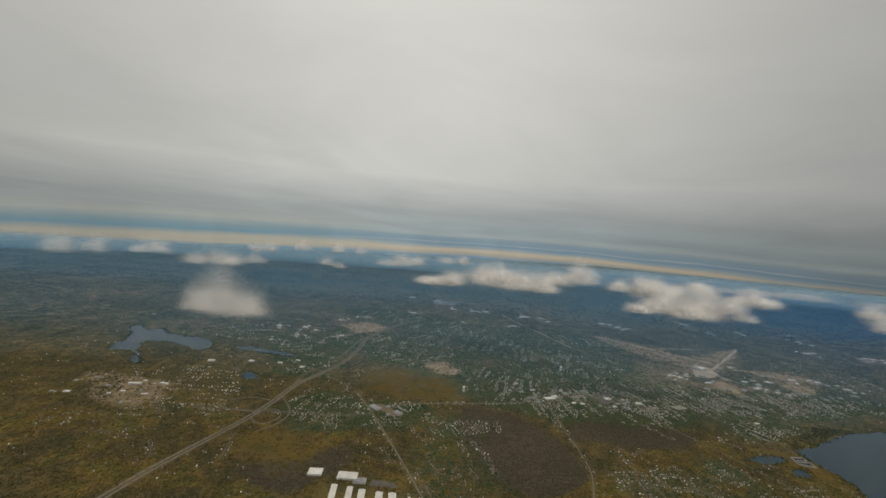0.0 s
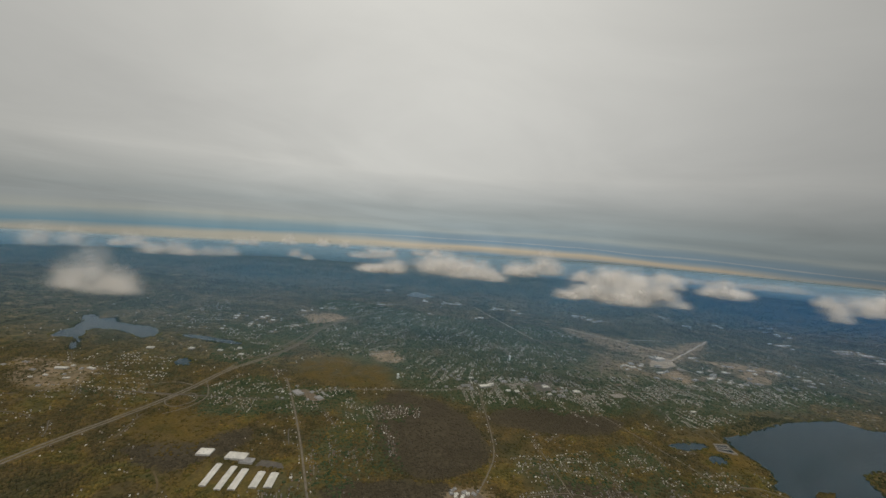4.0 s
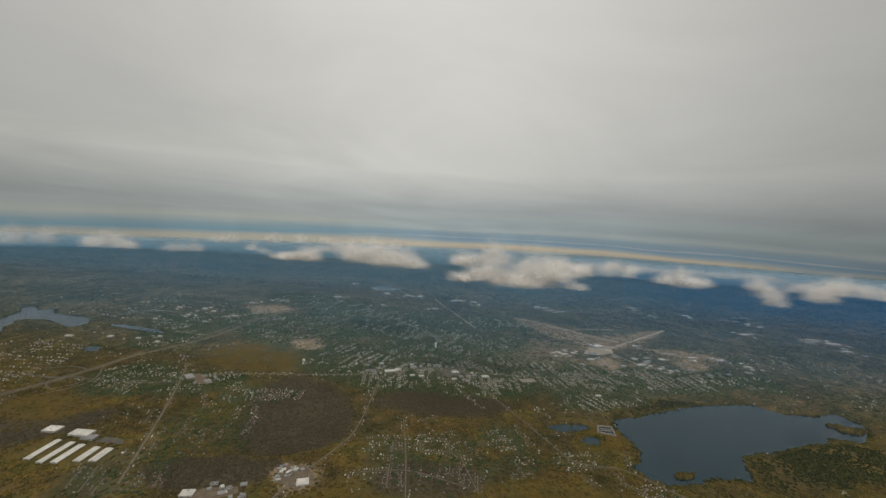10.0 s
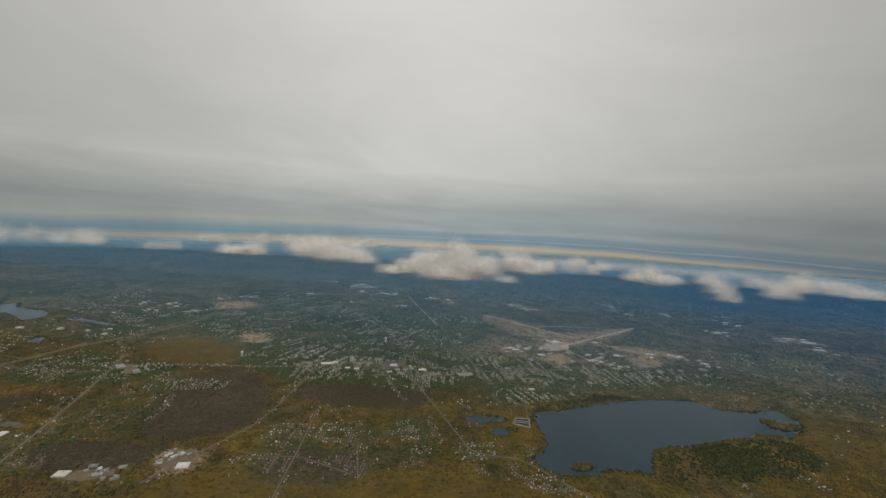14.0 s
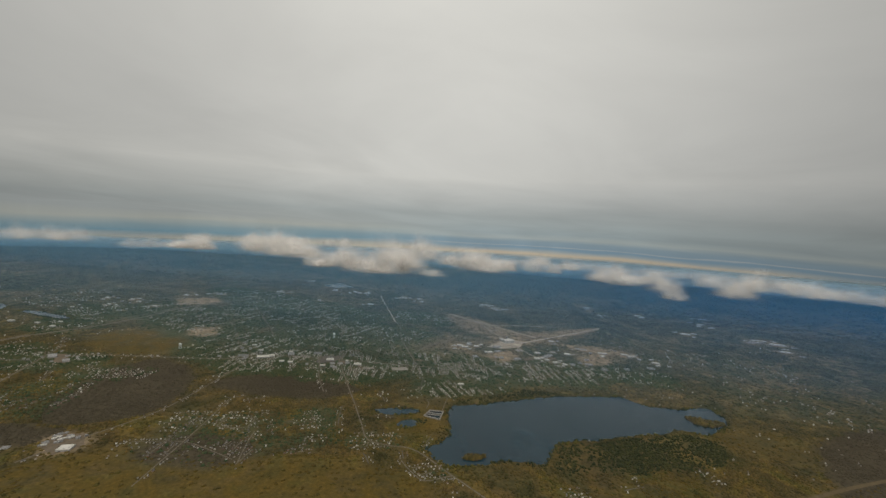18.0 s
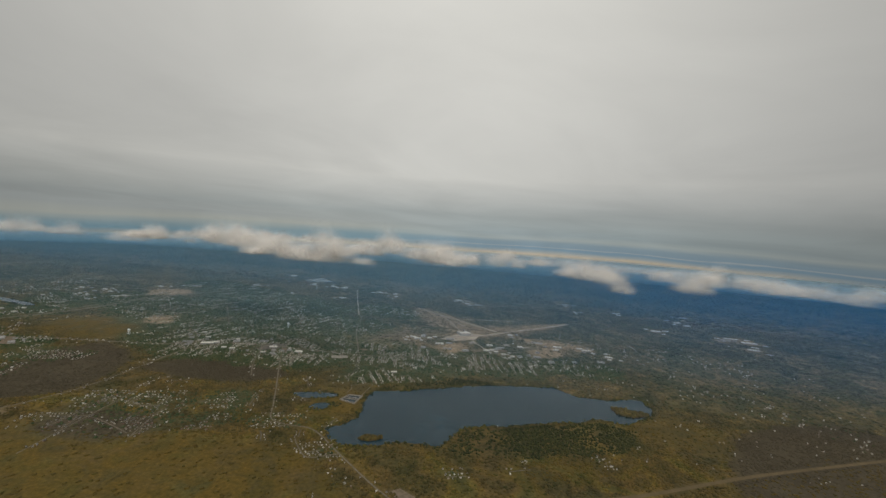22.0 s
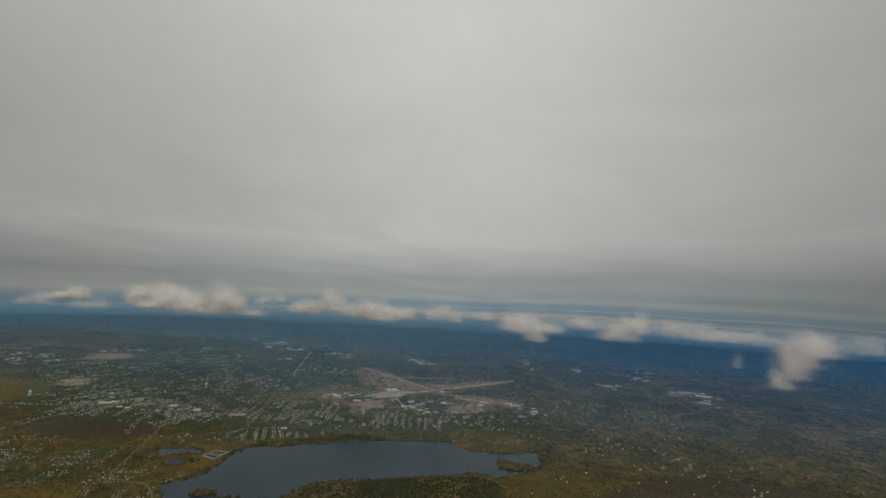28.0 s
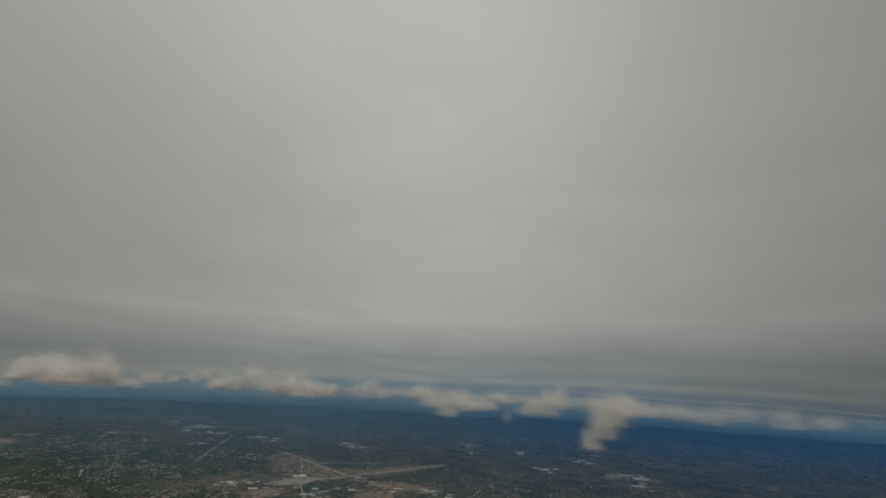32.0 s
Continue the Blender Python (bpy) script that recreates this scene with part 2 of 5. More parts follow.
def vapour(name, tint, cover, scale, fade=None, thick=False, west=None):
    """Part-clear scattering surface: droplets for clouds, a painted tint for haze sheets."""
    m = bpy.data.materials.new(name)
    m.use_nodes = True
    t = m.node_tree
    t.nodes.remove(t.nodes["Principled BSDF"])
    out = t.nodes["Material Output"]
    geo = t.nodes.new("ShaderNodeNewGeometry")
    n = t.nodes.new("ShaderNodeTexNoise")
    n.inputs["Scale"].default_value, n.inputs["Detail"].default_value, n.inputs["Roughness"].default_value = scale, 5.0, 0.6
    t.links.new(geo.outputs["Position"], n.inputs["Vector"])
    r = t.nodes.new("ShaderNodeMapRange")
    r.inputs[1].default_value, r.inputs[2].default_value = 0.38, 0.64
    r.inputs[3].default_value, r.inputs[4].default_value = cover[0], cover[1]
    t.links.new(n.outputs[0], r.inputs[0])
    d, tr = t.nodes.new("ShaderNodeBsdfDiffuse"), t.nodes.new("ShaderNodeBsdfTranslucent")
    for s in (d, tr):
        s.inputs[0].default_value = (*tint, 1)
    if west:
        # the painted haze runs greyer in the west, bluer in the east
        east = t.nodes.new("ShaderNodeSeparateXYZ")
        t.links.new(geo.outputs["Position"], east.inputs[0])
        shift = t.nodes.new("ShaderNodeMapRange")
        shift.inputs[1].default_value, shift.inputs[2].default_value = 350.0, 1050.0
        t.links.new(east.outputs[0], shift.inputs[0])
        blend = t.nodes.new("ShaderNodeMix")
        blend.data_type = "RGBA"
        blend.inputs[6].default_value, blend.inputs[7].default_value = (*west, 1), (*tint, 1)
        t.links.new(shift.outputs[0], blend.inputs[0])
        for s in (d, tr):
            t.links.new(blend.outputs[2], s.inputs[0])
    # droplets scatter all ways, so the shell shades less than a solid would
    soften = t.nodes.new("ShaderNodeVectorMath")
    soften.operation = "MULTIPLY_ADD"
    t.links.new(geo.outputs["Normal"], soften.inputs[0])
    soften.inputs[1].default_value, soften.inputs[2].default_value = (0.28, 0.28, 0.28), (0.06, -0.25, 0.72)
    if thick:
        t.links.new(soften.outputs[0], d.inputs["Normal"])
    half, mix, clear = t.nodes.new("ShaderNodeMixShader"), t.nodes.new("ShaderNodeMixShader"), t.nodes.new("ShaderNodeBsdfTransparent")
    half.inputs[0].default_value = 0.45
    t.links.new(d.outputs[0], half.inputs[1])
    t.links.new(tr.outputs[0], half.inputs[2])
    amount = r.outputs[0]
    if thick:
        th = t.nodes.new("ShaderNodeAttribute")
        th.attribute_name = "thick"
        k = t.nodes.new("ShaderNodeMath")
        k.operation = "MULTIPLY"
        t.links.new(amount, k.inputs[0])
        t.links.new(th.outputs["Fac"], k.inputs[1])
        amount = k.outputs[0]
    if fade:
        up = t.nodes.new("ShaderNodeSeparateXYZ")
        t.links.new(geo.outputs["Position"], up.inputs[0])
        # the haze top is lowered westward with the land to fit the view
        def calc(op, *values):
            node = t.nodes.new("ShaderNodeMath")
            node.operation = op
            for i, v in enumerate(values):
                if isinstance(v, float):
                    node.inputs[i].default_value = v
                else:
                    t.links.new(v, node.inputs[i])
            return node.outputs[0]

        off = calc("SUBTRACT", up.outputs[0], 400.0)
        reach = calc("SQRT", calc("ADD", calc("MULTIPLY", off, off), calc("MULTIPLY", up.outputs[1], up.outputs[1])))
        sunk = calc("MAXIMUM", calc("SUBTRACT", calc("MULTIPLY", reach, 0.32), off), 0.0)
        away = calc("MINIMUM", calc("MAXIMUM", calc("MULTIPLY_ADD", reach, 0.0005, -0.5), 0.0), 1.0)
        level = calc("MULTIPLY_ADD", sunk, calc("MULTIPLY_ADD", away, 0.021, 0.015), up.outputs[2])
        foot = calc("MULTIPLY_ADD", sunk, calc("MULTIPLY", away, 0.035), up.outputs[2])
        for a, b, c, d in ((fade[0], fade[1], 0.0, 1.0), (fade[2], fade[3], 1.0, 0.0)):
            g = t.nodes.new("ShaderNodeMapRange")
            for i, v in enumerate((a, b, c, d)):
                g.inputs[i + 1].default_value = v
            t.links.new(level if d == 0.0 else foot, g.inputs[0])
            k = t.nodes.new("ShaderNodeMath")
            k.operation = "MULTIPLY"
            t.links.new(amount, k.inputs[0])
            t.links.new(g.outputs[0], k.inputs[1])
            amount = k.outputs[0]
    t.links.new(amount, mix.inputs[0])
    t.links.new(clear.outputs[0], mix.inputs[1])
    t.links.new(half.outputs[0], mix.inputs[2])
    t.links.new(mix.outputs[0], out.inputs[0])
    return m


LAND = land_material()
WATER = water_material()
ASPHALT = plain("worn_asphalt", (0.075, 0.068, 0.058), (0.135, 0.120, 0.10), 0.3, 0.9)
PALE_ROAD = plain("pale_concrete_road", (0.100, 0.086, 0.064), (0.185, 0.158, 0.120), 0.25, 0.9)
GRAVEL = plain("gravel_yard", (0.17, 0.15, 0.13), (0.32, 0.29, 0.25), 0.4, 0.95)
EARTH_YARD = plain("trodden_earth", (0.10, 0.078, 0.05), (0.19, 0.15, 0.11), 0.35, 0.95)
RUNWAY = plain("runway_concrete", (0.26, 0.215, 0.165), (0.42, 0.36, 0.285), 0.05, 0.9)
SAND = plain("sand_track", (0.085, 0.066, 0.034), (0.135, 0.10, 0.055), 0.15, 0.95)
WHITE_ROOF = plain("white_roof_membrane", (0.47, 0.45, 0.405), (0.66, 0.635, 0.575), 0.25, 0.7, 0.1, 0.12)
GREY_ROOF = plain("grey_flat_roof", (0.16, 0.16, 0.155), (0.32, 0.31, 0.30), 0.25, 0.8, 0.1, 0.25)
PANEL = plain("metal_wall_panel", (0.30, 0.30, 0.29), (0.46, 0.45, 0.43), 0.5, 0.6, 0.1, 0.2)
SIDING = plain("painted_siding", (0.22, 0.205, 0.175), (0.38, 0.36, 0.315), 0.8, 0.7, 0.1, 0.55)
SHINGLE = plain("shingle_roof", (0.09, 0.085, 0.08), (0.19, 0.18, 0.17), 1.2, 0.9, 0.3, 0.4)
BRICK = plain("red_brick", (0.18, 0.085, 0.06), (0.27, 0.14, 0.10), 2.0, 0.9, 0.3, 0.2)
STEEL = plain("white_painted_steel", (0.66, 0.68, 0.68), (0.80, 0.81, 0.80), 0.5, 0.45, 0.05)
MIX_WALL = island_material("mixed_siding", [(0.0, (0.40, 0.375, 0.325)), (0.30, (0.76, 0.74, 0.69)), (0.46, (0.42, 0.39, 0.34)), (0.8, (0.50, 0.455, 0.375)), (1.0, (0.24, 0.145, 0.10))])
MIX_ROOF = island_material("mixed_shingle", [(0.0, (0.085, 0.082, 0.08)), (0.38, (0.16, 0.15, 0.14)), (0.62, (0.26, 0.245, 0.225)), (0.76, (0.18, 0.13, 0.10)), (0.86, (0.46, 0.44, 0.41)), (1.0, (0.66, 0.64, 0.60))])
TREES = crown_material("mixed_tree_crowns")
SCRUB = tree_material("golden_scrub", [(0.28, (0.062, 0.050, 0.013)), (0.50, (0.102, 0.069, 0.014)), (0.75, (0.086, 0.070, 0.016))])
EVERGREEN = tree_material("evergreen_crowns", [(0.25, (0.018, 0.027, 0.014)), (0.50, (0.034, 0.042, 0.018)), (0.80, (0.070, 0.066, 0.024))])
BARE = tree_material("bare_brown_crowns", [(0.25, (0.054, 0.044, 0.027)), (0.55, (0.065, 0.053, 0.032)), (0.80, (0.076, 0.063, 0.038))])
TREES_TOWN = tree_material("garden_tree_crowns", [(0.22, (0.018, 0.036, 0.017)), (0.34, (0.032, 0.056, 0.026)), (0.45, (0.048, 0.072, 0.034)), (0.60, (0.074, 0.084, 0.038)), (0.80, (0.096, 0.087, 0.044))])
SCRUB_GREEN = tree_material("olive_shore_scrub", [(0.25, (0.040, 0.046, 0.014)), (0.50, (0.078, 0.074, 0.018)), (0.80, (0.110, 0.090, 0.020))])
TREES_FAR = TREES
CLOUD = vapour("cloud_vapour", (0.95, 0.915, 0.87), (0.16, 0.46), 0.06, None, True)
# distance haze painted as tints on part-clear upright sheets
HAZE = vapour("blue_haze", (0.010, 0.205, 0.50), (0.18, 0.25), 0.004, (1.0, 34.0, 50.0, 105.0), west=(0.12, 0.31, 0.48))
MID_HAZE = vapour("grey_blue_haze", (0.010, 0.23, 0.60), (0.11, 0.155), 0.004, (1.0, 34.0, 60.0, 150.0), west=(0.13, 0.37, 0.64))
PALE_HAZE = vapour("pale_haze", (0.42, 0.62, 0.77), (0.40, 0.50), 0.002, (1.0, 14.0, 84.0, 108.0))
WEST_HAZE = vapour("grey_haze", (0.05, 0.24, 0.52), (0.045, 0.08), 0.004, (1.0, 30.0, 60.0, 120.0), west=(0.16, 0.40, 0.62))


# ---- building blocks ----
def mesh_of(name, verts, faces, material, smooth=False):
    me = bpy.data.meshes.new(name)
    me.from_pydata(verts, [], faces)
    me.materials.append(material)
    if smooth:
        me.polygons.foreach_set("use_smooth", [True] * len(me.polygons))
    me.update()
    return me


def solid(name, bm, material, smooth=False):
    me = bpy.data.meshes.new(name)
    bmesh.ops.recalc_face_normals(bm, faces=bm.faces)
    bm.to_mesh(me)
    bm.free()
    me.materials.append(material)
    if smooth:
        me.polygons.foreach_set("use_smooth", [True] * len(me.polygons))
    return me


def part(name, me, parent, at=None, label=""):
    ob = new(name, me)
    ob.parent = parent
    if at is not None:
        ob.matrix_basis = at
    return tagged(ob, label)


def box(bm, x0, x1, y0, y1, z0, z1):
    v = [bm.verts.new(p) for p in ((x0, y0, z0), (x1, y0, z0), (x1, y1, z0), (x0, y1, z0), (x0, y0, z1), (x1, y0, z1), (x1, y1, z1), (x0, y1, z1))]
    for f in ((3, 2, 1, 0), (4, 5, 6, 7), (0, 1, 5, 4), (1, 2, 6, 5), (2, 3, 7, 6), (3, 0, 4, 7)):
        bm.faces.new([v[i] for i in f])


def smooth_line(points, step=4.0, closed=False):
    """Points along a Catmull-Rom curve."""
    p = [np.array(q, float) for q in points]
    n, out = len(p), []
    for i in range(n if closed else n - 1):
        a, b, c, d = (p[(i + j) % n] if closed else p[min(max(i + j, 0), n - 1)] for j in (-1, 0, 1, 2))
        k = max(2, int(np.linalg.norm(c - b) / step))
        for s in np.arange(k) / k:
            out.append(0.5 * (2 * b + (c - a) * s + (2 * a - 5 * b + 4 * c - d) * s * s + (3 * b - a - 3 * c + d) * s ** 3))
    if not closed:
        out.append(p[-1])
    return np.array(out)


def shore(points, rough=2.0, step=4.0):
    """A closed shoreline with coves."""
    q = smooth_line(points, step, True)
    out = []
    for x, y in q:
        d = noise.noise_vector((x * 0.06, y * 0.06, 3.0)) * rough + noise.noise_vector((x * 0.2, y * 0.2, 7.0)) * rough * 0.4
        out.append((x + d.x, y + d.y))
    return np.array(out)


def inside(px, py, poly):
    """Which of the points lie in a closed outline."""
    r = np.zeros(px.shape, bool)
    j = len(poly) - 1
    for i in range(len(poly)):
        (xi, yi), (xj, yj) = poly[i], poly[j]
        if yi != yj:
            r ^= ((yi > py) != (yj > py)) & (px < (xj - xi) * (py - yi) / (yj - yi) + xi)
        j = i
    return r


def sheet(name, outline, z, material):
    """A flat surface inside an outline."""
    bm = bmesh.new()
    vs = [bm.verts.new((x, y, z)) for x, y in outline]
    f = bm.faces.new(vs)
    if f.normal.z < 0 or (f.normal_update() or f.normal.z < 0):
        f.normal_flip()
    bmesh.ops.triangulate(bm, faces=[f])
    me = bpy.data.meshes.new(name)
    bm.to_mesh(me)
    bm.free()
    me.materials.append(material)
    return me


def ribbon(line, width, z, verts, faces):
    """Adds a strip along a line to verts and faces."""
    d = np.gradient(line, axis=0)
    d /= np.linalg.norm(d, axis=1)[:, None] + 1e-9
    n = np.stack([-d[:, 1], d[:, 0]], 1) * width / 2
    k = len(verts)
    for a, b in zip(line + n, line - n):
        verts += [(a[0], a[1], z), (b[0], b[1], z)]
    faces += [(k + 2 * i, k + 2 * i + 1, k + 2 * i + 3, k + 2 * i + 2) for i in range(len(line) - 1)]


# ---- the plan: a raster of what covers the land, two metres a cell ----
CELL, X0, Y0, NX, NY = 2.0, -1000.0, 120.0, 1400, 640
gx, gy = np.meshgrid(X0 + CELL * np.arange(NX), Y0 + CELL * np.arange(NY), indexing="ij")
taken = np.zeros((NX, NY), bool)
town_map = np.zeros((NX, NY), np.float32)
meadow_map = np.zeros((NX, NY), np.float32)
earth_map = np.zeros((NX, NY), np.float32)


def cell(x, y):
    return int((x - X0) / CELL), int((y - Y0) / CELL)


def free(x, y):
    i, j = cell(x, y)
    return 0 <= i < NX and 0 <= j < NY and not taken[i, j]


def claim_disc(x, y, r):
    i0, j0 = cell(x - r, y - r)
    i1, j1 = cell(x + r, y + r)
    taken[max(i0, 0):max(i1 + 1, 0), max(j0, 0):max(j1 + 1, 0)] = True


def window(poly):
    x, y = np.array(poly).T
    i0, j0 = cell(x.min() - 8, y.min() - 8)
    i1, j1 = cell(x.max() + 8, y.max() + 8)
    return slice(max(i0, 0), max(i1, 0)), slice(max(j0, 0), max(j1, 0))


def claim(poly):
    w = window(poly)
    taken[w] |= inside(gx[w], gy[w], poly)


def cover(target, poly, value=1.0):
    w = window(poly)
    target[w] = np.maximum(target[w], inside(gx[w], gy[w], poly) * value)


def softened(a, rounds):
    for _ in range(rounds):
        p = np.pad(a, 1, mode="edge")
        a = (p[1:-1, 1:-1] * 2 + p[:-2, 1:-1] + p[2:, 1:-1] + p[1:-1, :-2] + p[1:-1, 2:]) / 6
    return a


# water
LAKE = shore([(394, 400), (420, 414), (463, 438), (519, 463), (566, 476), (591, 484), (606, 467), (636, 464), (677, 477), (690, 470),
              (685, 445), (661, 418), (640, 408), (620, 411), (598, 396), (579, 392), (538, 373), (504, 360), (482, 339), (474, 322),
              (451, 319), (426, 309), (408, 302), (391, 306), (380, 318), (389, 334), (397, 352), (394, 376)], 4.0)
ISLAND = shore([(644, 446), (662, 446), (680, 440), (662, 427), (645, 432)], 1.5, 3)
ISLET = shore([(409, 314), (418, 320), (428, 320), (420, 312)], 1.0, 2)
WEST_LAKE = shore([(-425, 498), (-440, 550), (-475, 600), (-464, 607), (-440, 589), (-426, 602), (-404, 583), (-370, 577), (-336, 571),
                   (-310, 540), (-329, 523), (-369, 541), (-404, 537), (-382, 498), (-352, 462), (-366, 462), (-389, 495)], 3.0)
POND = shore([(-226, 457), (-224, 469), (-211, 464), (-203, 452), (-209, 443), (-219, 446)], 0.8, 2)
REACH = shore([(-288, 548), (-270, 560), (-232, 553), (-197, 548), (-190, 537), (-216, 535), (-257, 542)], 1.5, 3)
FAR_POND = shore([(-14, 1072), (5, 1060), (40, 1066), (62, 1100), (30, 1125), (2, 1150), (-10, 1110)], 4.0, 6)
COVE = shore([(321, 374), (338, 383), (363, 386), (360, 376), (336, 369)], 1.5, 3)
COVE_B = shore([(349, 354), (357, 364), (369, 364), (363, 352), (355, 350)], 1.2, 2)
waters = [("lake", LAKE), ("west_lake", WEST_LAKE), ("pond", POND), ("river_reach", REACH), ("cove", COVE), ("small_cove", COVE_B), ("far_pond", FAR_POND)]
for _, q in waters:
    claim(q)
for q in (ISLAND, ISLET):
    w = window(q)
    taken[w] &= ~inside(gx[w], gy[w], q)

# meadows, bare ground
for q in ([(-80, 463), (-79, 515), (-47, 540), (11, 521), (34, 483), (35, 447), (-3, 436), (-54, 443)],
          [(-160, 326), (-147, 348), (-112, 336), (-86, 302), (-116, 282)],
          [(230, 205), (235, 262), (275, 286), (330, 286), (384, 281), (400, 262), (440, 236), (400, 200)],
          [(120, 215), (140, 255), (180, 262), (258, 270), (300, 276), (300, 215)],
          [(640, 420), (700, 440), (740, 420), (720, 380), (660, 372)], [(350, 350), (362, 392), (392, 396), (390, 356)],
          [(520, 300), (560, 330), (610, 330), (560, 290)], [(560, 262), (640, 300), (740, 352), (860, 400), (920, 330), (800, 230), (600, 212)]):
    cover(meadow_map, shore(q, 16.0, 6), 0.5 if q[0][0] > 500 else 1.0)
for q in ([(353, 855), (410, 847), (457, 793), (522, 768), (666, 859), (668, 835), (546, 715), (492, 665), (449, 640), (440, 700), (406, 712), (364, 797)],
          [(434, 592), (476, 621), (475, 583), (442, 563)], [(-175, 738), (-118, 777), (-97, 731), (-139, 689)],
          [(-375, 415), (-355, 426), (-287, 415), (-270, 397), (-268, 358), (-323, 367)], [(104, 272), (125, 281), (140, 266), (129, 250), (112, 258)],
          [(560, 690), (620, 705), (690, 680), (640, 655)], [(-8, 558), (22, 576), (42, 536), (11, 526)], [(572, 614), (614, 659), (625, 621), (582, 590)]):
    cover(earth_map, shore(q, 9.0, 6), 0.55 if q[0][0] < -250 else 0.8 if q[0] == (353, 855) else 1.0)
for q in ([(320, 575), (335, 640), (400, 690), (440, 660), (425, 590), (370, 560)], [(560, 640), (600, 690), (660, 660), (640, 625)], [(470, 700), (540, 760), (600, 770), (560, 700)]):
    cover(earth_map, shore(q, 8.0, 6), 0.3)


# stands of one kind
EVERGREEN_WOODS = [[(484, 312), (486, 338), (504, 356), (540, 370), (580, 388), (640, 404), (650, 385), (622, 352), (560, 328)], [(396, 398), (420, 416), (470, 445), (520, 468), (590, 490), (600, 500), (500, 480), (400, 412)]]
BARE_WOODS = [[(38, 351), (37, 426), (79, 428), (125, 391), (141, 355), (139, 317), (115, 295), (73, 291)], [(20, 266), (79, 280), (106, 281), (102, 256), (41, 240)], [(150, 385), (180, 425), (290, 425), (285, 395), (220, 375)], [(700, 300), (760, 420), (900, 480), (960, 400), (860, 280)], [(-140, 285), (-100, 300), (-70, 330), (-60, 300), (-100, 260)], [(180, 262), (200, 300), (250, 292), (240, 262)]]


# ---- ground: one sheet to the horizon ----
near_suburbs = [(25, 318, 32, 34, 110, 18), (10, 250, 26, 22, 110, 13), (218, 296, 32, 34, 95, 14), (270, 301, 10, 34, 14, 9), (207, 322, 14, 46, 14, 13),
                (278, 345, 14, 14, 20, 12), (170, 270, 8, 12, 120, 9), (338, 322, 7, 26, 10, 8), (386, 291, 8, 14, 20, 8), (491, 291, 3, 10, 15, 6),
                (548, 320, 3, 10, 15, 6), (604, 332, 3, 7, 15, 6)]
town_blocks = [(-48, 390, 52, 26, 105, 12), (40, 382, 32, 17, 105, 7.5), (265, 455, 45, 26, 100, 12), (120, 500, 70, 60, 70, 13), (200, 480, 80, 45, 100, 11),
               (330, 520, 90, 50, 100, 13), (-250, 410, 60, 50, 10, 15), (430, 520, 70, 36, 110, 12), (-110, 390, 30, 36, 80, 14), (820, 505, 90, 30, 45, 20),
               (400, 452, 46, 22, 115, 11)]
far_suburbs = [(205, 560, 90, 40, 80, 13), (-190, 560, 80, 40, 30, 15), (-60, 620, 120, 60, 60, 15), (100, 680, 140, 60, 75, 16), (510, 540, 80, 40, 100, 13),
               (600, 565, 80, 32, 90, 14), (250, 650, 80, 50, 80, 15), (-330, 680, 90, 40, 20, 18), (20, 800, 190, 60, 70, 20), (310, 790, 60, 50, 80, 18),
               (760, 690, 150, 50, 80, 20)]
PATCHES = near_suburbs + town_blocks + far_suburbs
for cx, cy, hx, hy, turn, _ in PATCHES:
    a = radians(turn)
    c, s = math.cos(a), math.sin(a)
    q = [(cx + c * u * hy - s * v * hx, cy + s * u * hy + c * v * hx) for u, v in ((-1, -1), (1, -1), (1, 1), (-1, 1))]
    cover(town_map, shore(q, 14.0, 8), 0.2 if cx > 700 or cx < -200 else 0.85 if cy > 330 else 0.5)
bare_map = np.zeros((NX, NY), np.float32)
for q in BARE_WOODS:
    cover(bare_map, shore(q, 7.0, 6))
# far halls (x, y, width, depth) and the bare ground round them
town_halls = [(-57, 911, 34, 8), (-191, 773, 18, 8), (-148, 818, 20, 8), (-76, 1130, 30, 9), (-234, 690, 16, 7), (-210, 679, 12, 7), (-278, 684, 14, 7),
              (-282, 489, 15, 9), (-236, 501, 13, 9), (-312, 404, 16, 7), (-286, 411, 18, 5), (-200, 505, 10, 6), (-182, 520, 12, 6), (-168, 498, 9, 6),
              (-230, 640, 12, 6), (-180, 610, 11, 6), (-160, 660, 14, 6), (-255, 600, 10, 6)]
airfield_halls = [(626, 663, 22, 8), (663, 671, 20, 8), (511, 597, 12, 7), (552, 708, 16, 7), (394, 623, 20, 8), (402, 616, 18, 8), (271, 490, 9, 6), (595, 676, 24, 8),
                  (672, 664, 20, 9), (525, 595, 10, 6), (536, 588, 12, 6), (548, 582, 9, 6), (700, 640, 16, 7), (420, 628, 12, 7)]
woodland_halls = [(178, 874, 20, 9), (42, 1011, 22, 9), (230, 1000, 26, 9), (439, 1014, 30, 9), (730, 1134, 34, 9), (875, 896, 32, 10), (1040, 1128, 46, 10),
                  (1052, 880, 38, 9), (1021, 817, 38, 9), (1031, 905, 40, 8), (130, 1014, 24, 9), (283, 969, 18, 8), (489, 977, 34, 8), (101, 1011, 26, 8),
                  (61, 862, 10, 6), (272, 1000, 20, 8), (982, 1035, 40, 9), (733, 1029, 22, 8), (848, 1078, 36, 8), (996, 874, 24, 8), (463, 980, 30, 7)]
spots = town_halls + airfield_halls + woodland_halls
for x, y, w, d in spots:
    q = random.Random(int(x * 5 + y))
    u, v = w * q.uniform(0.5, 0.9), d * q.uniform(1.0, 1.9)
    if y > 560:
        cover(earth_map, shore([(x - u, y - v), (x + u, y - v * 0.6), (x + u * 0.8, y + v), (x - u * 0.7, y + v * 0.8)], 5.0, 5), 0.7)
